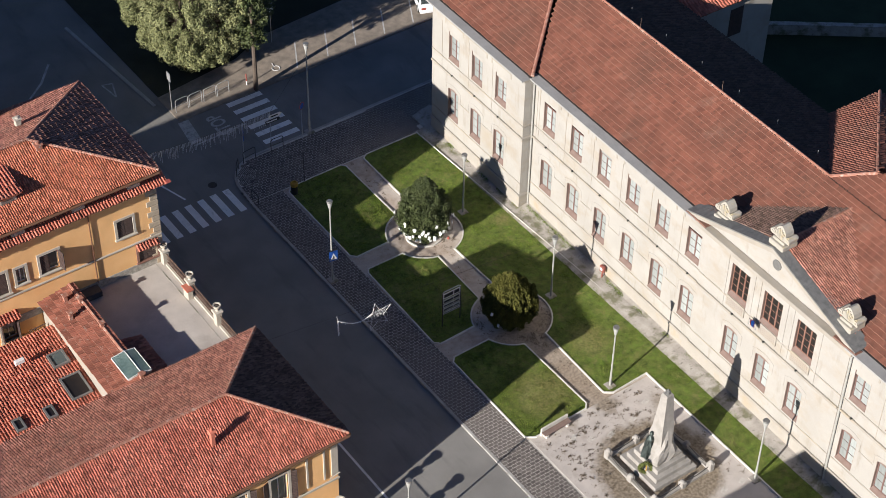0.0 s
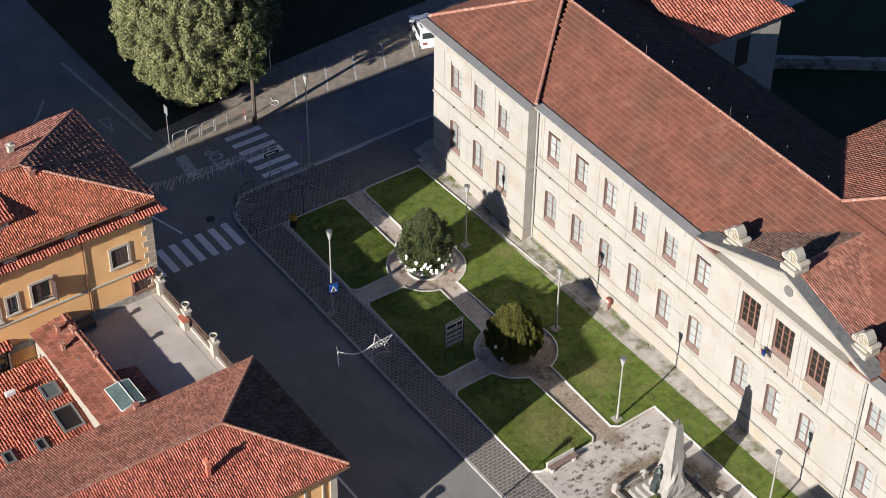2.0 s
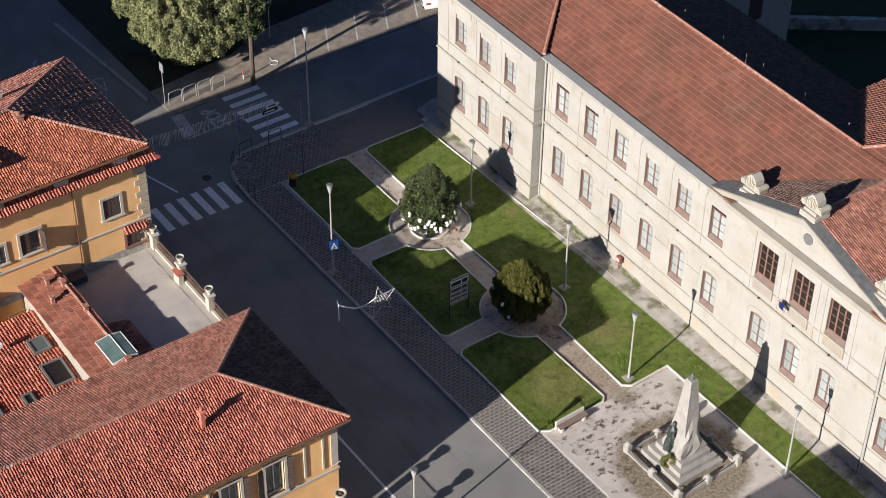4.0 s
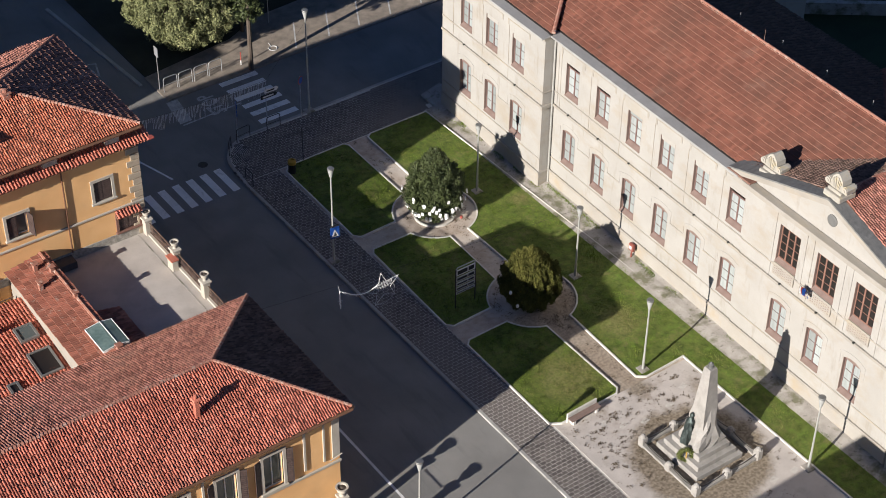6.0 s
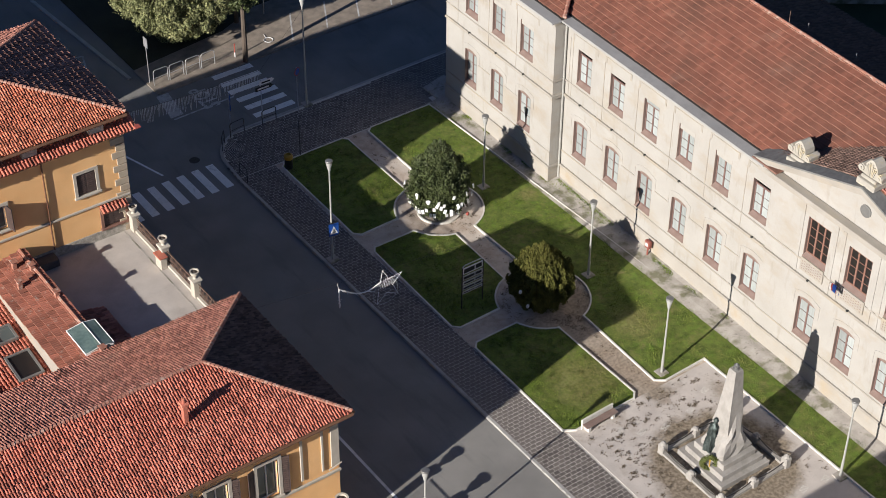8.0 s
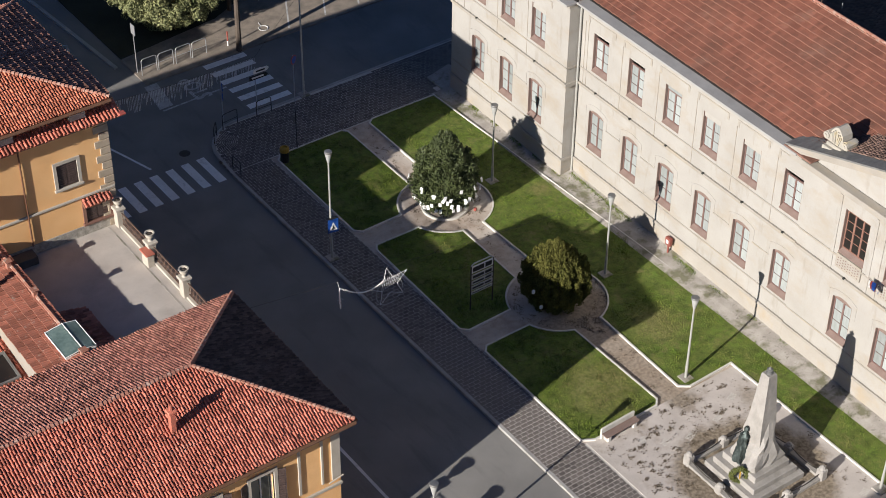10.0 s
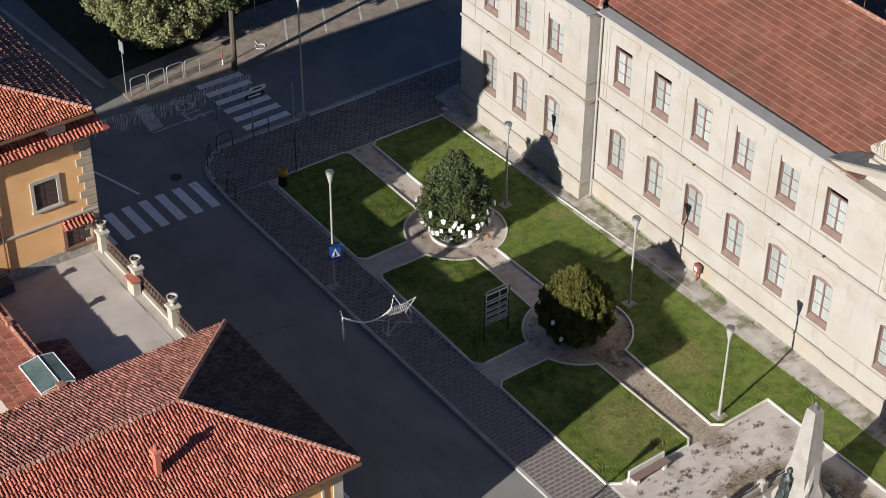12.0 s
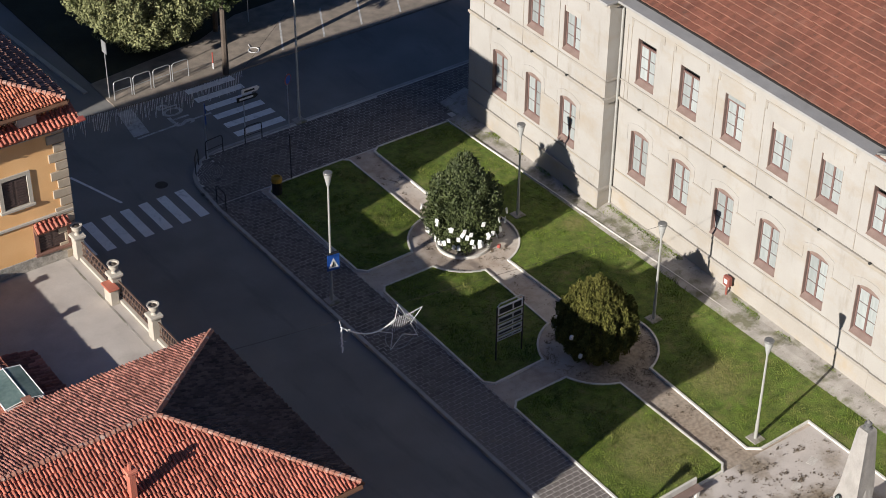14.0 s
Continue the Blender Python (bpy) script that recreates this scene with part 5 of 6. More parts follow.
b = BM()
tube(b, (RIDGE[0], -1.06, RIDGE[1]), (RIDGE[0], 1.06, RIDGE[1]), 0.025, 0.025, 6)
part("bar", b, "white", lantern)
dish = thing("antenna_box", pose(-24.8 + AX, 16.4 + AY, 6.08 + AZ), "small white antenna on the tile roof", "antenna")
b = BM()
tube(b, (0, 0, -0.1), (0, 0, 0.6), 0.025)
part("mast", b, "steel", dish)
b = BM()
box(b, -0.3, -0.12, 0.5, 0.3, 0.12, 0.8, 0.03)
part("box", b, "white", dish)

# garden fence south of the corner house
urn_pillar(-13.3, -1.85, 0, 2.1)
urn_pillar(-13.3, 0.4, 0, 2.1)
urn_pillar(-13.3, -5.4, 0, 2.1)
railing(-13.3, -1.5, 0.05, 0, 2.0, "dark iron garden gate between stone pillars")
railing(-13.3, -5.05, -2.2, 0, 1.7, "dark iron garden railing between stone pillars")


# ---- trees ----
def crown_clumps(z0, z1, rad, n, seed, widest=0.4, point=0.8, clump=(0.2, 0.34), under=0.75):
    """Clumps over a crown whose radius swells to the height widest and closes above with the power point."""
    rnd = random.Random(seed)
    out = []
    for k in range(n):
        f = (k + rnd.random()) / n
        g = math.sqrt(max(0.05, 1 - ((widest - f) / widest) ** 2 * under)) if f < widest else max(0.02, 1 - ((f - widest) / (1 - widest)) ** 2) ** point
        a, r = k * 2.39996 + rnd.uniform(-0.3, 0.3), rad * g * rnd.uniform(0.72, 0.98)
        c = rad * rnd.uniform(*clump)
        out.append(((max(0.0, r - c * 0.8) * math.cos(a), max(0.0, r - c * 0.8) * math.sin(a), z0 + (z1 - z0) * f), c))
    return out


def tree(x, y, name, label, leaf, z0, z1, rad, clumps, count, size, seed, trunk_r=0.16, widest=0.4, point=0.8, clump=(0.2, 0.34), squash=1.0, spread=0.6, up=0.0, under=0.75, dense=True):
    t = thing(name, pose(x, y, 0), label, "tree")
    cl = crown_clumps(z0, z1, rad, clumps, seed, widest, point, clump, under)
    b = BM()
    tube(b, (0, 0, -0.08), (0.05, 0, z0 + 0.4), trunk_r, trunk_r * 0.8, 8)
    tube(b, (0.05, 0, z0 + 0.4), (0, 0.05, z1 * 0.85), trunk_r * 0.8, 0.03, 8)
    for c, r in cl[::4]:
        tube(b, (0, 0, z0 + (c[2] - z0) * 0.5), c, trunk_r * 0.3, 0.012, 5)
    part("trunk", b, "bark", t)
    leaves("crown", cl, leaf, t, count, size, seed, spread, squash, up)
    if not dense:
        return t
    core = BM()
    lathe(core, [(0.02, z0 + 0.1)] + [(rad * 0.5 * math.sin(math.pi * (0.18 + 0.8 * k / 8)), z0 + 0.15 + (z1 - z0) * 0.85 * k / 8) for k in range(9)], 10)
    part("inner_crown", core, "bark", t, "dense dark inner branches")
    return t


tree(5.25, 18.75, "decorated_tree", "dark evergreen hung with white cards in a round bed", "leaf_dark", 0.3, 4.5, 2.05, 170, 60000, 0.08, 5, 0.14, 0.4, 0.74, (0.11, 0.27), 1.25, 0.85, 0.7, 0.86)
tree(5.22, 9.05, "round_tree", "round clipped olive green conifer in the garden", "leaf_yew", 0.15, 3.55, 2.05, 430, 70000, 0.07, 6, 0.18, 0.32, 1.0, (0.06, 0.11), 2.4, 0.85, 1.0)
tree(2.7, 45.2, "broadleaf_tree", "large grey green evergreen oak at the park corner", "leaf_big", 0.4, 15.5, 6.1, 2000, 260000, 0.1, 7, 0.3, 0.5, 0.75, (0.035, 0.085), 1.6, 0.95, 0.2, 0.95)
tree(6.3, 44.0, "park_tree", "slim dark tree with a bare trunk by the side street", "leaf_dark", 3.2, 10.5, 3.0, 90, 16000, 0.14, 8, 0.17)
tree(4.3, 39.4, "kerb_tree", "thin dark evergreen tree with a bare trunk at the kerb", "leaf_dark", 4.0, 8.6, 1.6, 40, 2600, 0.12, 17, 0.19, 0.5, 0.7, (0.14, 0.28), 1.0, 0.9, 0.0, 0.75, False)
for x, y, s in ((10.5, 55, 9), (17, 53, 10), (25, 55, 11), (-0.5, 62, 12)):
    tree(x, y, "park_tree", "dark dense tree in the shaded park", "leaf_dark", 2.5, 10.5, 3.8, 70, 14000, 0.2, s, 0.22)

# round bed with edging and cards on the tree
b = BM()
lathe(b, [(1.22, 0.0), (1.31, 0.0), (1.31, 0.14), (1.22, 0.14), (1.22, 0.03)], 28)
bed = tagged(part("round_bed", b, "edging"), "round bed with a pale edging under the decorated tree", "bed")
bed.matrix_basis = pose(5.25, 18.75, 0)
b = BM()
lathe(b, [(1.21, 0.0), (1.21, 0.06), (0.5, 0.1), (0.1, 0.1)], 24)
part("soil", b, "path", bed)
rnd = random.Random(11)
card_mesh = None
for k in range(46):
    a = radians(rnd.uniform(145, 325))
    z = 0.75 + 1.6 * rnd.random() ** 1.2
    r = 2.0 * math.sqrt(1 - (max(0.0, 2.06 - z) / 1.76) ** 2 * 0.8)
    if card_mesh is None:
        b = BM()
        box(b, -0.085, -0.015, -0.12, 0.085, 0.015, 0.12, 0.006)
        card = part("gift_card", b, "white")
        card_mesh = card.data
    else:
        card = new("gift_card", card_mesh)
    tagged(card, "small white card hung on the evergreen", "ornament", "cards on the tree")
    card.matrix_basis = pose(5.25 + r * math.cos(a), 18.75 + r * math.sin(a), z, rnd.uniform(-35, 5), rnd.uniform(-25, 25), math.degrees(a) + 90 + rnd.uniform(-25, 25))
for x, y, z, m, lab in ((6.3, 17.35, 0.25, "red", "small red parcel at the edge of the bed"), (6.95, 9.3, 1.5, "red", "small red ornament on the round conifer"), (3.6, 8.1, 0.9, "white", "small white ornament on the round conifer"), (3.25, 8.35, 1.9, "white", "small white ornament on the round conifer")):
    b = BM()
    box(b, -0.08, -0.07, -0.08, 0.08, 0.07, 0.09, 0.015)
    o = part("parcel", b, m)
    tagged(o, lab, "ornament")
    o.matrix_basis = pose(x, y, z, 0, 0, 30)

# ---- memorial ----
MX, MY = 5.05, -6.0
memorial = thing("memorial", pose(MX, MY, 0), "weathered pale marble obelisk on stepped blocks", "monument")
for s, z0, z1 in ((1.62, 0, 0.34), (1.36, 0.34, 0.68), (1.08, 0.68, 1.05)):
    b = BM()
    box(b, -s, -s, z0, s, s, z1, 0.03)
    part("step", b, "marble", memorial)
rnd = random.Random(4)
b = BM()
levels = ((1.05, 0.98, 0.92), (1.4, 0.9, 0.82), (1.8, 0.72, 0.74), (2.2, 0.56, 0.62), (2.7, 0.5, 0.52), (3.4, 0.44, 0.44), (4.6, 0.35, 0.35), (6.0, 0.25, 0.25), (6.12, 0.22, 0.22))
rings = []
for z, hx, hy in levels:
    row = []
    for k in range(16):
        t = k / 4
        side, f = int(t), (t % 1) * 2 - 1
        px, py = ((f, -1), (1, f), (-f, 1), (-1, -f))[side]
        j = 1 + (rnd.uniform(-0.16, 0.1) if z < 3.0 else rnd.uniform(-0.01, 0.01))
        row.append(b.verts.new((px * hx * j, py * hy * j, z + (rnd.uniform(-0.12, 0.12) if 1.2 < z < 3 else 0))))
    rings.append(row)
for r0, r1 in zip(rings, rings[1:]):
    for k in range(16):
        b.faces.new((r0[k], r0[(k + 1) % 16], r1[(k + 1) % 16], r1[k]))
b.faces.new(rings[0][::-1]), b.faces.new(rings[-1])
part("shaft", b, "marble", memorial, "rough hewn tapering marble shaft")
b = BM()
lathe(b, [(0.15, 6.1), (0.17, 6.14), (0.07, 6.18), (0.14, 6.3), (0.15, 6.34), (0.07, 6.37), (0.05, 6.44), (0.015, 6.48)], 10)
part("finial", b, "lead", memorial, "grey weathered bowl on the top")
b = BM()
prof = [(0.42, 0.0), (0.46, 0.25), (0.36, 0.6), (0.33, 1.0), (0.3, 1.3), (0.33, 1.55), (0.2, 1.75), (0.13, 1.85), (0.16, 2.0), (0.1, 2.16), (0.02, 2.2)]
lathe(b, [(r, z + dz) for (r, z), (r2, z2) in zip(prof, prof[1:]) for dz in (0.0, (z2 - z) * 0.5)] + [prof[-1]], 18)
rnd = random.Random(9)
for v in b.verts:
    a = math.atan2(v.co.y, v.co.x)
    k = 0.85 + 0.16 * math.sin(5 * a + 3 * v.co.z) + rnd.uniform(-0.14, 0.14)
    v.co = Vector((v.co.x * 0.75 * k + 0.05 * v.co.z, v.co.y * k, v.co.z))
st = smooth(part("statue", b, "bronze"), 60)
tagged(st, "dark bronze draped statue against the marble obelisk", "statue")
st.matrix_basis = pose(MX - 0.92, MY + 0.25, 1.04, 0, 6, 0) @ Matrix.Diagonal((0.85, 0.8, 0.9, 1.0))
# wreath on a stand
wreath = thing("wreath", pose(3.72, -6.35, 0.34, 0, 0, -35), "green laurel wreath leaning on the memorial steps", "wreath")
leaves("garland", [((0.36 * math.cos(0.314 * k), 0.0, 0.5 + 0.36 * math.sin(0.314 * k)), 0.15) for k in range(20)], "needle", wreath, 1600, 0.05, 3, 0.7)
b = BM()
box(b, -0.03, -0.1, 0.3, 0.03, -0.08, 0.8)
part("ribbon", b, "yellow", wreath, "pale ribbon")
# enclosure
encl = thing("memorial_enclosure", pose(0, 0, 0), "low stone kerb with stone posts and chains round the memorial", "enclosure")
cs = [(2.85, -8.2), (7.3, -8.1), (7.3, -3.85), (2.9, -3.9)]
for (xa, ya), (xb, yb) in zip(cs, cs[1:] + cs[:1]):
    p, q = Vector((xa, ya)), Vector((xb, yb))
    d = (q - p).normalized()
    s = Vector((d.y, -d.x)) * 0.13
    b = BM()
    prism(b, [(p + d * 0.2 + s)[:], (q - d * 0.2 + s)[:], (q - d * 0.2 - s)[:], (p + d * 0.2 - s)[:]], -0.05, 0.16)
    part("kerb", b, "marble", encl)
    for f in (0.0, 0.5):
        w = p.lerp(q, f)
        b = BM()
        box(b, w.x - 0.2, w.y - 0.2, -0.05, w.x + 0.2, w.y + 0.2, 0.42 if f else 0.62, 0.05)
        lathe(b, [(0.19, 0.4 if f else 0.6), (0.14, 0.5 if f else 0.72), (0.02, 0.55 if f else 0.8)], 8, (w.x, w.y, 0))
        part("post", b, "marble", encl)
        w2 = p.lerp(q, f + 0.5)
        b = BM()
        prev = None
        for k in range(9):
            g = k / 8
            c = w.lerp(w2, g)
            cur = (c.x, c.y, 0.42 - 0.2 * math.sin(math.pi * g))
            if prev:
                tube(b, prev, cur, 0.025, 0.025, 5)
            prev = cur
        part("chain", b, "iron", encl)
# bare earth, grates, leaf litter on the forecourt
rnd = random.Random(21)
for x, y in ((7.7, -1.7), (6.1, -2.4), (2.2, -1.5), (3.0, -2.2), (4.2, -2.6), (8.3, -9.9), (6.9, -9.8), (6.4, -10.7)):
    g = thing("drain_grate", pose(x, y, 0.004, 0, 0, 20) @ Matrix.Scale(0.5, 4), "pale slotted drain grate set in gravel", "grate", "forecourt grates")
    for k in range(7):
        b = BM()
        box(b, -0.5, -0.3 + 0.095 * k, 0, 0.5, -0.265 + 0.095 * k, 0.016)
        part("bar", b, "edging", g)
verts, faces = [], []
for k in range(300):
    if k < 80:
        x, y = rnd.gauss(1.6, 1.0), rnd.gauss(-3.4, 1.8)
    elif k < 180:
        x, y = rnd.gauss(5.6, 2.2), rnd.gauss(-1.7, 1.0)
    else:
        x, y = rnd.uniform(0.2, 9.0), rnd.uniform(-12, -0.3)
    for _ in range(rnd.choice((2, 5, 9, 18, 26))):
        px, py = x + rnd.gauss(0, 0.09), y + rnd.gauss(0, 0.07)
        if not (0.0 < px < 9.1 and -12.5 < py < -0.25):
            continue
        s, a = rnd.uniform(0.015, 0.045), rnd.uniform(0, 6.28)
        i = len(verts)
        for q in range(4):
            rr = s * rnd.uniform(0.5, 1.2)
            verts.append((px + rr * math.cos(a + q * 1.5708), py + rr * math.sin(a + q * 1.5708), 0.012 + rnd.uniform(0, 0.03)))
        faces.append(tuple(range(i, i + 4)))
me = bpy.data.meshes.new("leaf_litter")
me.from_pydata(verts, [], faces)
me.materials.append(M["litter"])
tagged(new("leaf_litter", me), "dark dead leaves scattered over the gravel", "leaves", kind="stuff")

# fallen leaves on the garden paths
verts, faces = [], []
for k in range(260):
    if k < 110:
        a, r = rnd.uniform(0, 6.28), rnd.uniform(1.9, 2.6)
        x, y = C2[0] + r * math.cos(a), C2[1] + r * math.sin(a)
    elif k < 160:
        a, r = rnd.uniform(0, 6.28), rnd.uniform(1.4, 2.5)
        x, y = C1[0] + r * math.cos(a), C1[1] + r * math.sin(a)
    else:
        x, y = rnd.uniform(4.7, 6.2), rnd.choice((rnd.uniform(0.4, 7), rnd.uniform(11, 17), rnd.uniform(21, 28)))
    for _ in range(rnd.choice((2, 4, 8, 14, 22))):
        px, py = x + rnd.gauss(0, 0.08), y + rnd.gauss(0, 0.1)
        if any(inside((px, py), poly) for poly in LAWNS.values()):
            continue
        s, a = rnd.uniform(0.015, 0.045), rnd.uniform(0, 6.28)
        i = len(verts)
        for q in range(4):
            rr = s * rnd.uniform(0.5, 1.2)
            verts.append((px + rr * math.cos(a + q * 1.5708), py + rr * math.sin(a + q * 1.5708), 0.014 + rnd.uniform(0, 0.03)))
        faces.append(tuple(range(i, i + 4)))
me = bpy.data.meshes.new("leaf_litter")
me.from_pydata(verts, [], faces)
me.materials.append(M["litter"])
tagged(new("leaf_litter", me), "dark dead leaves scattered over the garden paths", "leaves", kind="stuff")

# bench at the lawn corner
bench = thing("stone_bench", pose(1.66, -0.5, 0, 0, 0, 2), "white stone bench with a slab back and a brown seat", "bench")
b = BM()
box(b, -1.05, -0.2, 0.34, 1.05, 0.19, 0.4, 0.02)
part("seat", b, "surround", bench, "brown plank seat")
b = BM()
box(b, -1.05, 0.2, 0.0, 1.05, 0.3, 0.66, 0.02)
part("backrest", b, "edging", bench)
for x in (-0.8, 0.8):
    b = BM()
    box(b, x - 0.1, -0.15, -0.05, x + 0.1, 0.19, 0.339, 0.02)
    part("leg", b, "edging", bench)

# ---- signs and street furniture ----
def pole(parent, h, r=0.03, m="steel"):
    b = BM()
    tube(b, (0, 0, -0.15), (0, 0, h), r, r, 8)
    return part("pole", b, m, parent)


sign = thing("crossing_sign", pose(-2.2, 18.42, 1.75, 0, 0, -8), "blue square crossing sign with a white triangle on the lamp post", "road sign")
b = BM()
box(b, -0.3, -0.02, 0, 0.3, 0.02, 0.85, 0.01)
plate = part("plate", b, "blue", sign)
b = BM()
for v in prism_x(b, [(-0.24, 0.14), (0.24, 0.14), (0.0, 0.68)], -0.03, -0.018).verts:
    v.co = Vector((v.co.y, v.co.x, v.co.z))
tri = part("triangle", b, "white", plate, "white triangle")
for x0, z0, x1, z1 in ((-0.03, 0.2, 0.03, 0.45), (-0.09, 0.2, -0.05, 0.32), (0.05, 0.2, 0.09, 0.32)):
    b = BM()
    box(b, x0, -0.036, z0, x1, -0.029, z1)
    part("bar", b, "black", tri)
b = BM()
box(b, -0.2, -0.05, 0.86, 0.28, 0.1, 0.94, 0.02)
part("lamp_strip", b, "black", sign)

board = thing("information_board", pose(1.85, 10.8, 0, 0, 0, 0), "steel framed board with pale text panels on the lawn", "sign board")
for x in (-0.7, 0.7):
    b = BM()
    tube(b, (x, 0, -0.05), (x, 0, 2.9), 0.035, 0.035, 8)
    part("post", b, "iron", board)
b = BM()
tube(b, (-0.7, 0, 2.9), (-0.55, 0, 3.02), 0.035)
tube(b, (-0.55, 0, 3.02), (0.55, 0, 3.02), 0.035)
tube(b, (0.55, 0, 3.02), (0.7, 0, 2.9), 0.035)
part("top_rail", b, "steel", board, "pale rounded top rail")
for z0, z1, m, bars in ((2.42, 2.84, "white", 0), (2.0, 2.3, "worn_paint", 0), (1.66, 1.9, "worn_paint", 0), (1.32, 1.56, "worn_paint", 0), (1.04, 1.22, "worn_paint", 0)):
    b = BM()
    box(b, -0.67, -0.02, z0, 0.67, 0.02, z1)
    pn = part("panel", b, m, board, "grey lettered panel")
    for x0, x1 in ((-0.6, 0.1), (0.18, 0.58)):
        b = BM()
        box(b, x0, -0.026, z0 + 0.07, x1, -0.019, z1 - 0.07)
        part("text_bar", b, "black", pn)

ds = thing("direction_sign", pose(1.5, 32.5, -0.03), "pole with a white and a black arrow plate at the junction", "road sign")
pole(ds, 3.3)
for z0, m, x0, x1 in ((2.88, "white", -0.1, 0.95), (2.5, "black", -0.4, 0.85)):
    b = BM()
    for v in prism_x(b, [(x0, z0), (x1 - 0.15, z0), (x1, z0 + 0.14), (x1 - 0.15, z0 + 0.28), (x0, z0 + 0.28)], -0.05, -0.02).verts:
        v.co = Vector((v.co.y, v.co.x, v.co.z))
    pl2 = part("plate", b, m, ds)
    b = BM()
    box(b, x0 + 0.15, -0.06, z0 + 0.09, x1 - 0.3, -0.05, z0 + 0.19)
    part("text_bar", b, "white" if m == "black" else "black", pl2)


def round_sign(x, y, h, rz, label, face="blue", rim="red", r=0.3):
    s = thing("round_sign", pose(x, y, -0.03, 0, 0, rz), label, "road sign", "round signs")
    pole(s, h)
    b = BM()
    lathe(b, [(r, 0), (r, 0.03), (r * 0.8, 0.035)], 18)
    for v in b.verts:
        v.co = Vector((v.co.x, -0.03 - v.co.z, h - r + v.co.y))
    d = part("disc", b, rim, s)
    b = BM()
    lathe(b, [(r * 0.78, 0.03), (r * 0.78, 0.042), (0.05, 0.043)], 18)
    for v in b.verts:
        v.co = Vector((v.co.x, -0.03 - v.co.z, h - r + v.co.y))
    part("face", b, face, d)
    return s


round_sign(4.07, 32.45, 3.25, 28, "round blue no-stopping sign on a pole")
round_sign(-0.8, 32.45, 3.1, 68, "round blue sign on a pole at the corner", "blue", "blue", 0.27)
round_sign(-0.81, 32.44, 2.45, 68, "round blue sign low on the corner pole", "blue", "blue", 0.27)
ps = thing("parking_sign", pose(8.4, 43.9, -0.03, 0, 0, 20), "white and blue parking sign on a pole in the park", "road sign")
pole(ps, 3.65)
b = BM()
box(b, -0.3, -0.05, 2.85, 0.3, -0.02, 3.65, 0.01)
pp = part("plate", b, "white", ps)
b = BM()
box(b, -0.22, -0.06, 3.15, 0.22, -0.051, 3.58)
part("emblem", b, "blue", pp)
po = thing("sign_post", pose(-2.1, 40.7, -0.05), "thin grey post with an edge-on plate at the park corner", "road sign")
pole(po, 3.4)
b = BM()
box(b, -0.02, -0.25, 2.7, 0.02, 0.25, 3.4)
part("plate", b, "steel", po)
po = thing("lawn_post", pose(1.55, 28.15, 0.0), "thin dark post at the lawn edge", "post")
pole(po, 2.6, 0.03, "iron")


def hoop(x0, y0, x1, y1, h, m, label, group):
    p, q = Vector((x0, y0, 0)), Vector((x1, y1, 0))
    r = thing("hoop_barrier", Matrix.Translation(p) @ Matrix.Rotation(math.atan2(y1 - y0, x1 - x0), 4, "Z"), label, "barrier", group)
    w = (q - p).length
    b = BM()
    c = 0.14
    path = [(0, -0.1), (0, h - c), (c * 0.3, h - c * 0.3), (c, h), (w - c, h), (w - c * 0.3, h - c * 0.3), (w, h - c), (w, -0.1)]
    for (xa, za), (xb, zb) in zip(path, path[1:]):
        tube(b, (xa, 0, za), (xb, 0, zb), 0.028, 0.028, 7)
    part("hoop", b, m, r)
    b = BM()
    tube(b, (0, 0, h * 0.45), (w, 0, h * 0.45), 0.02, 0.02, 6)
    part("crossbar", b, m, r)
    return r


for xa, xb in ((-2.0, -0.95), (-0.85, 0.2), (0.35, 1.4), (1.5, 2.5)):
    hoop(xa, 40.25, xb, 40.3, 1.05, "steel", "galvanised hoop barrier at the park kerb", "park barriers")
for a in ((-2.1, 31.3, -1.55, 32.0), (-0.95, 32.3, 0.1, 32.42), (1.4, 32.4, 2.4, 32.4), (-2.5, 27.6, -2.5, 28.5)):
    hoop(*a, 1.0, "iron", "dark iron hoop barrier on the corner pavement", "corner barriers")
po = thing("marker_post", pose(4.0, 40.25, -0.03), "red and white marker post at the kerb", "post")
b = BM()
tube(b, (0, 0, -0.05), (0, 0, 0.35), 0.04)
part("lower", b, "white", po)
b = BM()
tube(b, (0, 0, 0.35), (0, 0, 1.0), 0.042)
part("upper", b, "red", po)
binn = thing("waste_bin", pose(0.3, 27.45, 0.0), "black waste bin with a yellow top at the lawn corner", "bin")
b = BM()
lathe(b, [(0.2, 0.0), (0.25, 0.08), (0.25, 0.72), (0.22, 0.74)], 14)
part("body", b, "black", binn)
b = BM()
lathe(b, [(0.27, 0.74), (0.28, 0.8), (0.27, 0.98), (0.18, 1.02), (0.17, 0.9)], 14)
part("rim", b, "yellow", binn, "yellow top ring")

# ---- festive lights over the street ----
star = thing("star_light", pose(-4.95, 9.1, 5.7), "white wire star light with a garland hung over the street", "street decoration")
pts = []
for k in range(10):
    a = radians(90 + 36 * k + 8)
    r = 1.12 if k % 2 == 0 else 0.45
    pts.append((r * math.cos(a), 0, r * math.sin(a)))
for k in range(10):
    b = BM()
    tube(b, pts[k], pts[(k + 1) % 10], 0.013, 0.013, 6)
    part("star_edge", b, "white", star)
b = BM()
for k in range(9):
    f = k / 8
    tube(b, (-0.45 + 0.9 * f, 0, -0.2 + 0.25 * f), (-0.3 + 0.9 * f, 0, 0.55 - 0.1 * f), 0.008, 0.008, 4)
tagged(part("hatching", b, "white", star), kind="stuff")
b = BM()
n = 26
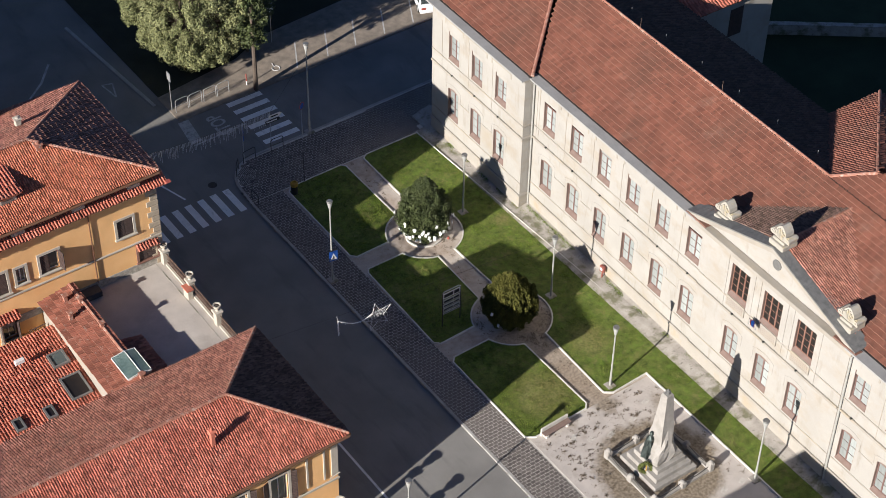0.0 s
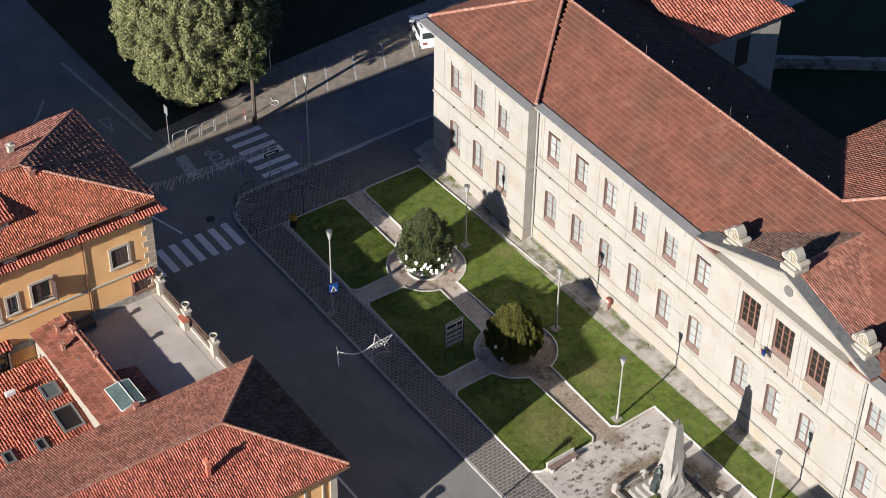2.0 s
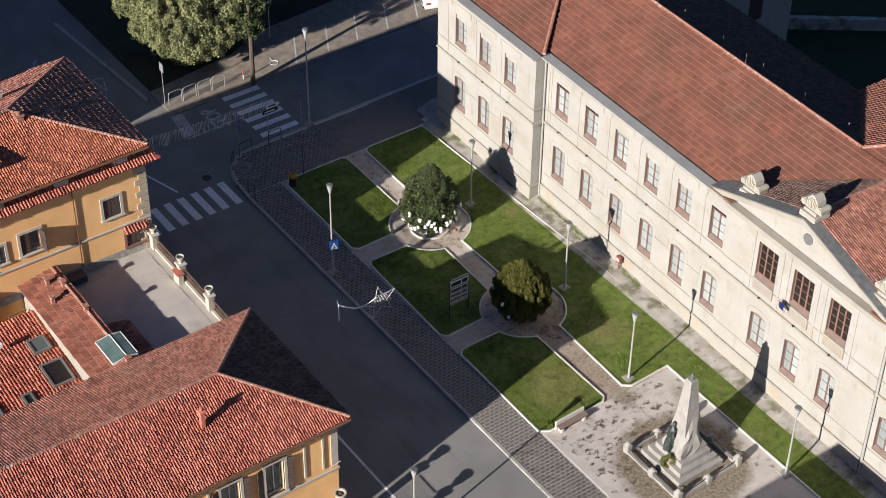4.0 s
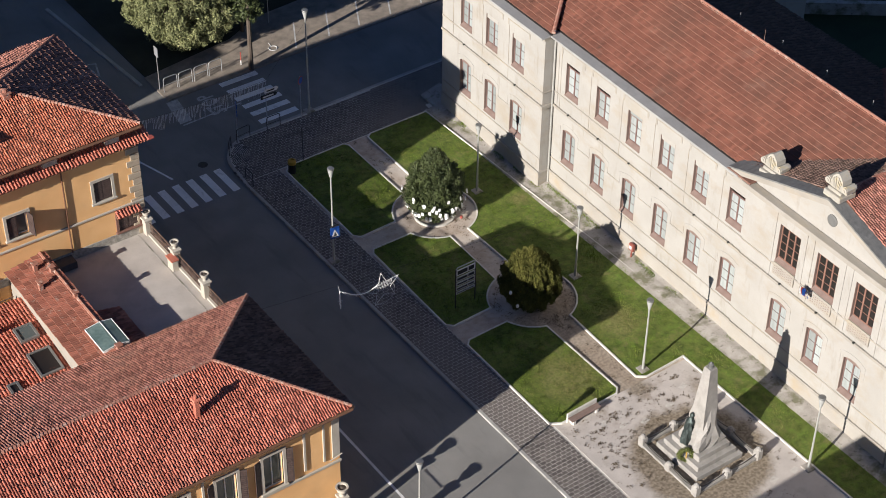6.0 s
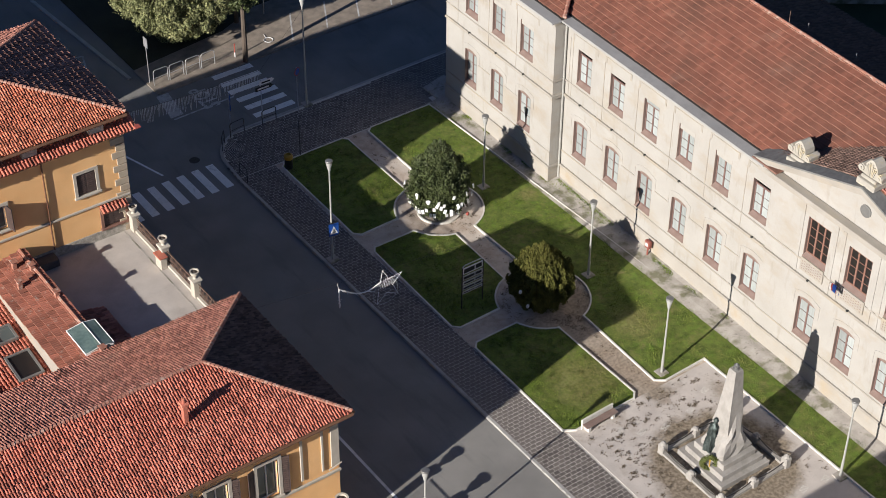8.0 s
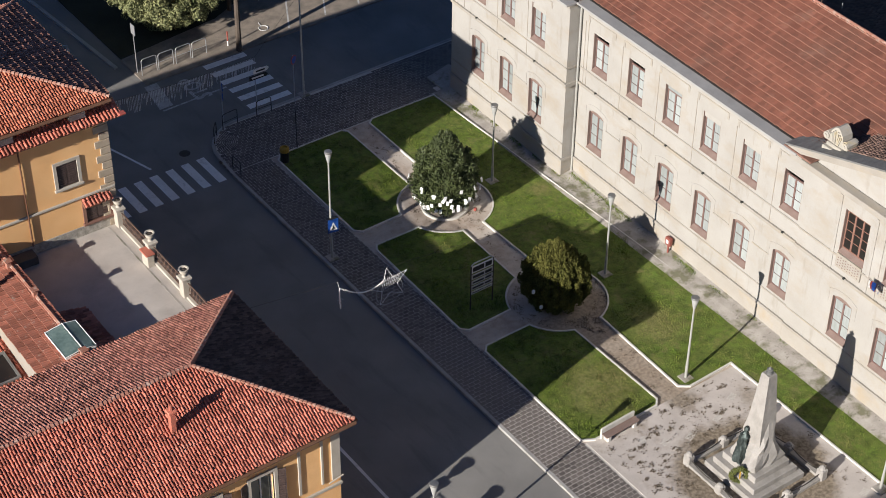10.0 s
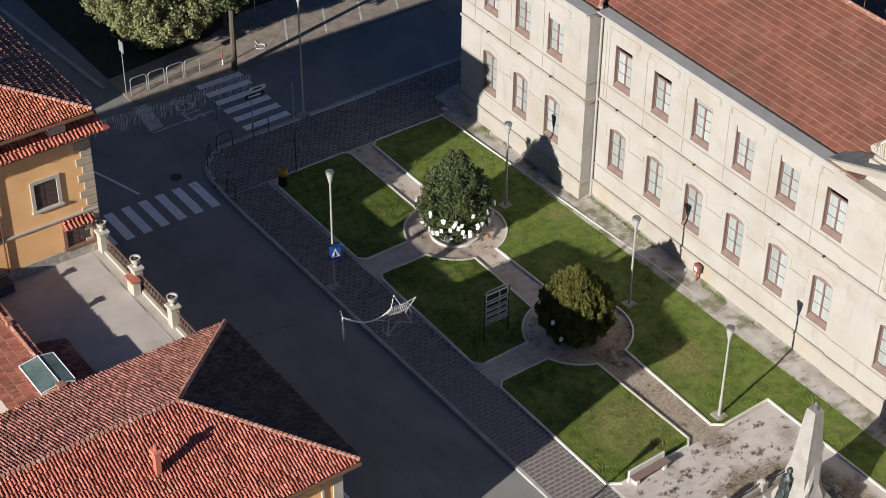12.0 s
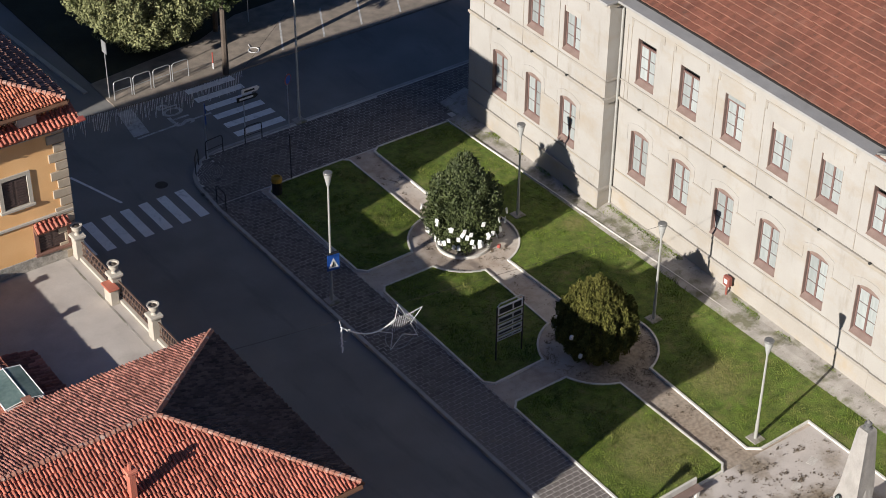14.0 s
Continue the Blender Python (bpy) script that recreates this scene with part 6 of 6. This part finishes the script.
for k in range(n):
    a, c = 6.28319 * k / n, 6.28319 * (k + 1) / n
    tube(b, (0.75 * math.cos(a), 0.0, -0.35 + 0.75 * math.sin(a)), (0.75 * math.cos(c), 0.0, -0.35 + 0.75 * math.sin(c)), 0.012, 0.012, 4)
part("hoop", b, "steel", star)
b = BM()
rnd = random.Random(8)
prev = None
for k in range(30):
    f = k / 29
    p = (-2.75 + 2.4 * f, 0.0, 1.1 - 1.1 * math.sin(math.pi * min(1, f * 0.75)) * 0.75 - 0.1 * f)
    if prev:
        tube(b, prev, p, 0.03, 0.03, 5)
        tube(b, p, (p[0] + rnd.uniform(-0.1, 0.1), rnd.uniform(-0.1, 0.1), p[2] + rnd.uniform(-0.12, 0.08)), 0.018, 0.01, 4)
    prev = p
for k in range(12):
    z = 1.1 - 0.1 * k
    tube(b, (-2.75, 0, z), (-2.75 + rnd.uniform(-0.05, 0.05), 0, z - 0.1), 0.03, 0.03, 5)
    tube(b, (-2.75, 0, z), (-2.75 + rnd.uniform(-0.12, 0.12), rnd.uniform(-0.1, 0.1), z - 0.05), 0.016, 0.008, 4)
part("garland", b, "white", star, "white tinsel garland")
b = BM()
tube(b, (-0.13, 0, 0.95), (0.0, 0.15, 1.0), 0.014, 0.014, 5)
part("hanger", b, "steel", star)
b = BM()
tube(b, (-2.75, 0.0, 1.05), (-2.75, 0.16, 1.37), 0.014, 0.014, 5)
part("hanger", b, "steel", star)


def cable(points, r, label):
    b = BM()
    for a, c in zip(points, points[1:]):
        tube(b, a, c, r, r, 5)
    return tagged(part("cable", b, "iron"), label, "cable")


def sagged(a, c, sag, n=14):
    a, c = Vector(a), Vector(c)
    return [tuple(a.lerp(c, k / n) - Vector((0, 0, sag * 4 * (k / n) * (1 - k / n)))) for k in range(n + 1)]


cable(sagged((-12.65, 9.3, 7.75), (8.7, 9.1, 5.1), 0.1), 0.007, "thin cable carrying the star light over the street")
ice_pts = sagged((-13.45, 30.4, 6.5), (-0.2, 29.3, 6.25), 0.35, 40)
cable(ice_pts + [(4.85, 32.7, 7.0)], 0.008, "thin cable with light strings over the junction")
ice = thing("icicle_lights", pose(0, 0, 0), "curtain of thin pale light strings over the junction", "street decoration")
rnd = random.Random(14)
for k in range(150):
    f = (k + rnd.random() * 0.6) / 150 * 40
    i = min(39, int(f))
    p = Vector(ice_pts[i]).lerp(Vector(ice_pts[i + 1]), f - i)
    b = BM()
    L = rnd.choice((0.35, 0.6, 0.85, 1.05))
    tube(b, p, p - Vector((rnd.uniform(-0.04, 0.04), 0, L)), 0.012, 0.01, 4)
    part("light_string", b, "white", ice)


# ---- cars ----
def car(x, y, rz, paint, label, length=4.5, width=1.8, height=1.5):
    c = thing("car", pose(x, y, -0.12, 0, 0, rz), label, "car")
    L, W, H = length / 2, width / 2, height
    side = [(-L, 0.35), (-L, 0.8), (-L + 0.25, 0.98), (-L + 0.75, H * 0.9), (-L + 1.3, H), (0.35, H), (1.05, 0.98), (L - 0.25, 0.86), (L, 0.62), (L, 0.32)]
    b = BM()
    left = [b.verts.new((W * (0.82 if z > 1.1 else 1.0) * -1, yy, z)) for yy, z in side]
    right = [b.verts.new((W * (0.82 if z > 1.1 else 1.0), yy, z)) for yy, z in side]
    n = len(side)
    b.faces.new(left), b.faces.new(right[::-1])
    for i in range(n):
        j = (i + 1) % n
        b.faces.new((left[i], left[j], right[j], right[i]))
    bmesh.ops.bevel(b, geom=b.edges[:], offset=0.05, segments=2, affect="EDGES", profile=0.6)
    body = smooth(part("body", b, paint, c), 35)
    for nm, a, d in (("windscreen", (0.42, H - 0.03), (1.03, 1.0)), ("rear_window", (-L + 0.68, H * 0.88), (-L + 0.3, 1.02))):
        b = BM()
        vs = [b.verts.new((s * W * f, yy, z + 0.015)) for s, f, (yy, z) in ((-1, 0.74, a), (1, 0.74, a), (1, 0.84, d), (-1, 0.84, d))]
        b.faces.new(vs)
        bmesh.ops.solidify(b, geom=b.faces[:], thickness=0.03)
        part(nm, b, "glass", c)
    for s in (-1, 1):
        b = BM()
        vs = [b.verts.new(p) for p in ((s * W * 0.98, -L + 0.6, 1.0), (s * W * 0.98, 0.95, 1.0), (s * W * 0.86, 0.35, H - 0.1), (s * W * 0.86, -L + 1.0, H - 0.12))]
        b.faces.new(vs)
        bmesh.ops.solidify(b, geom=b.faces[:], thickness=0.03)
        part("side_window", b, "glass", c)
        b = BM()
        box(b, s * W * 0.66 - 0.02, -L + 1.2, H, s * W * 0.66 + 0.02, 0.3, H + 0.05, 0.01)
        part("roof_rail", b, "steel", c)
        b = BM()
        box(b, s * 0.62 - 0.18, -L - 0.02, 0.7, s * 0.62 + 0.18, -L + 0.05, 0.88, 0.02)
        part("tail_light", b, "red", c)
        b = BM()
        box(b, s * 0.62 - 0.2, L - 0.12, 0.62, s * 0.62 + 0.2, L + 0.01, 0.78, 0.02)
        part("headlight", b, "white", c)
        b = BM()
        box(b, s * (W + 0.1) - 0.1, 0.85, 0.95, s * (W + 0.1) + 0.1, 0.98, 1.1, 0.03)
        part("mirror", b, paint, c)
        for yy in (-L + 0.85, L - 0.85):
            b = BM()
            tube(b, (s * (W - 0.2), yy, 0.33), (s * (W + 0.01), yy, 0.33), 0.33, 0.33, 16)
            wh = part("wheel", b, "rubber", c)
            b = BM()
            tube(b, (s * (W + 0.005), yy, 0.33), (s * (W + 0.02), yy, 0.33), 0.2, 0.2, 12)
            part("rim", b, "steel", wh)
    b = BM()
    box(b, -0.26, -L - 0.03, 0.5, 0.26, -L + 0.01, 0.62)
    part("plate", b, "white", c)
    return c


car(21.4, 41.9, -20, "car_white", "white hatchback parked at the park edge", 4.3, 1.78, 1.48)

# ---- more markings ----
for k, x in enumerate((8.2, 10.95, 13.5, 16.2, 18.9)):
    marking("bay_line", [[(x, 39.9), (x + 0.12, 39.9), (x + 1.75, 42.95), (x + 1.63, 42.95)]], "thin white parking bay line", "bay line", "worn_paint", -0.046)["group"] = "parking bay lines"
b = BM()
for k in range(12):
    a, c = 6.28319 * k / 12, 6.28319 * (k + 1) / 12
    p, q = Vector((6.9 + 0.3 * math.cos(a), 40.8 + 0.3 * math.sin(a), -0.045)), Vector((6.9 + 0.3 * math.cos(c), 40.8 + 0.3 * math.sin(c), -0.045))
    tube(b, p, q, 0.04, 0.04, 4)
tube(b, (6.9, 41.1, -0.045), (6.98, 41.55, -0.045), 0.04, 0.04, 4)
tagged(part("bay_symbol", b, "worn_paint"), "white wheelchair bay symbol on the ground", "road marking")
marking("bay_edge", [[(-2.8, 36.1), (1.6, 36.25), (1.6, 36.38), (-2.8, 36.23)]], "white line of the bus bay", paint="worn_paint")
marking("worn_patch", [[(-2.9, 36.4), (-2.0, 36.4), (-1.65, 39.1), (-2.5, 39.1)]], "worn white block marking on the street", paint="worn_paint")
word = bpy.data.curves.new("lettering", "FONT")
word.body, word.size, word.extrude, word.offset = "STOP", 1.0, 0.004, 0.02
word.materials.append(M["worn_paint"])
lettering = tagged(new("lettering", word), "worn white word STOP painted on the asphalt", "road marking")
lettering.matrix_basis = pose(0.5, 36.0, -0.114, 0, 0, 90) @ Matrix.Diagonal((1.05, 1.55, 1.0, 1.0))
b = BM()
lathe(b, [(0.33, -0.13), (0.33, -0.112), (0.05, -0.112)], 16, (-3.9, 31.6, 0))
tagged(part("manhole", b, "iron"), "round iron manhole cover in the asphalt", "manhole")

# ---- grass ----
rnd = random.Random(31)
for key, (count, x0, x1, y0, y1) in {"nw": (26000, -0.1, 5, 19.4, 28.2), "mid": (24000, -0.2, 5, 9.5, 18.2), "sw": (26000, -0.3, 4.7, -0.2, 8.3), "east": (80000, 6.0, 11.7, -14, 28.2)}.items():
    verts, faces = [], []
    poly = LAWNS[key]
    for _ in range(count):
        x, y = rnd.uniform(x0, x1), rnd.uniform(y0, y1)
        if not inside((x, y), poly):
            continue
        thick = max(0.0, 0.5 + noise.noise(Vector((x * 0.6, y * 0.6, 3))) + 0.8 * noise.noise(Vector((x * 2.3, y * 2.3, 9))))
        h, a, w = rnd.uniform(0.02, 0.045) * (0.3 + 1.7 * thick), rnd.uniform(0, 6.28), rnd.uniform(0.01, 0.024)
        i = len(verts)
        dx, dy = math.cos(a), math.sin(a)
        verts += [(x - dx * w, y - dy * w, 0.045), (x + dx * w, y + dy * w, 0.045), (x + dy * 0.03, y - dx * 0.03, 0.05 + h)]
        faces.append((i, i + 1, i + 2))
    me = bpy.data.meshes.new("grass_tufts")
    me.from_pydata(verts, [], faces)
    me.materials.append(M["blade"])
    tagged(new("grass_tufts", me), "short green grass tufts on the lawn", "grass", kind="stuff")

# weeds along the wall strip and in the beds
verts, faces = [], []
for _ in range(22000):
    y = rnd.uniform(-14, 28)
    x = rnd.choice((EDGE(y) + abs(rnd.gauss(0, 0.18)), 12.55 + 0.0235 * y - (0.75 if y > 17.2 else 0.15) - abs(rnd.gauss(0, 0.12)), rnd.uniform(11.6, 12.4)))
    if noise.noise(Vector((x * 0.9, y * 0.5, 7))) < 0.05:
        continue
    h, a, w = rnd.uniform(0.02, 0.08), rnd.uniform(0, 6.28), rnd.uniform(0.008, 0.024)
    i = len(verts)
    dx, dy = math.cos(a), math.sin(a)
    z = RISE(x)
    verts += [(x - dx * w, y - dy * w, z), (x + dx * w, y + dy * w, z), (x + dy * 0.06, y - dx * 0.06, z + h)]
    faces.append((i, i + 1, i + 2))
me = bpy.data.meshes.new("weeds")
me.from_pydata(verts, [], faces)
me.materials.append(M["blade"])
tagged(new("weeds", me), "scattered green weeds along the wall strip", "weeds", kind="stuff")

# ---- paving setts ----
SW, SL = 0.34, 0.235
b = BM()
box(b, -SW / 2 + 0.016, -SL / 2 + 0.016, -0.06, SW / 2 - 0.016, SL / 2 - 0.016, 0.0)
first = part("sett", b, "sett", pavement)
sett_mesh = first.data


def sett_fits(x, y):
    if y < 28.27:
        return x < -0.22
    if x < 0.2 and y > 30.0 and math.hypot(x - 0.2, y - 30.0) > 2.58:
        return False
    return 28.3 < y < 32.5 + 0.0155 * max(0.0, x - 4) and (x < 11.6 or y > 28.95)


FAN = (-1.75, 31.25)
whole, cut = [], []
for i in range(80):
    for j in range(210):
        xa, ya = -2.62 + SW * (i - (0.5 if j % 2 else 0.0)), -15 + SL * j
        x, y = xa + SW / 2, ya + SL / 2
        if math.hypot(x - FAN[0], y - FAN[1]) < 1.05:
            continue
        if all(sett_fits(x + sx * SW / 2.05, y + sy * SL / 2.05) for sx in (-1, 1) for sy in (-1, 1)):
            whole.append((x, y))
        elif sett_fits(x, y):
            cut.append((x, y))
near = [p for p in whole if p[0] < 0.1 and 0.0 < p[1] < 10.0][:300]
chosen = set(near)
rnd = random.Random(41)
for k, (x, y) in enumerate(near):
    ob = first if k == 0 else new("sett", sett_mesh)
    ob.parent = pavement
    ob.matrix_basis = pose(x, y, rnd.uniform(-0.006, 0.006), rnd.uniform(-1, 1), rnd.uniform(-1, 1), 0)
verts, faces = [], []
for x, y in [p for p in whole if p not in chosen] + cut:
    i = len(verts)
    z = rnd.uniform(-0.006, 0.006)
    g = rnd.uniform(0.013, 0.019)
    xs, ys = [x - SW / 2 + g, x + SW / 2 - g], [y - SL / 2 + g, y + SL / 2 - g]
    if y < 28.27:
        xs[1] = min(xs[1], -0.22)
    else:
        ys = [max(ys[0], 28.3 if x < 11.4 else 28.95), min(ys[1], 32.5 + 0.0155 * max(0.0, x - 4))]
    verts += [(xs[sx], ys[sy], zz) for zz in (-0.06, z) for sx, sy in ((0, 0), (1, 0), (1, 1), (0, 1))]
    faces += [(i + 4, i + 5, i + 6, i + 7)] + [(i + q, i + (q + 1) % 4, i + 4 + (q + 1) % 4, i + 4 + q) for q in range(4)]
for ring_no in range(9):
    r = 0.1 + 0.12 * ring_no
    n = max(4, int(6.28319 * r / 0.13))
    for k in range(n):
        a = 6.28319 * (k + 0.5 * (ring_no % 2)) / n
        x, y = FAN[0] + r * math.cos(a), FAN[1] + r * math.sin(a)
        if math.hypot(x - 0.2, y - 30.0) > 2.55:
            continue
        i, h = len(verts), 0.05
        u, w = Vector((math.cos(a), math.sin(a))) * h, Vector((-math.sin(a), math.cos(a))) * h
        z = rnd.uniform(-0.006, 0.004)
        verts += [(x + sx * u.x + sy * w.x, y + sx * u.y + sy * w.y, zz) for zz in (-0.06, z) for sx, sy in ((-1, -1), (1, -1), (1, 1), (-1, 1))]
        faces += [(i + 4, i + 5, i + 6, i + 7)] + [(i + q, i + (q + 1) % 4, i + 4 + (q + 1) % 4, i + 4 + q) for q in range(4)]
me = bpy.data.meshes.new("sett_field")
me.from_pydata(verts, [], faces)
me.materials.append(M["sett"])
field = new("sett_field", me)
field.parent = pavement
tagged(field, kind="stuff")
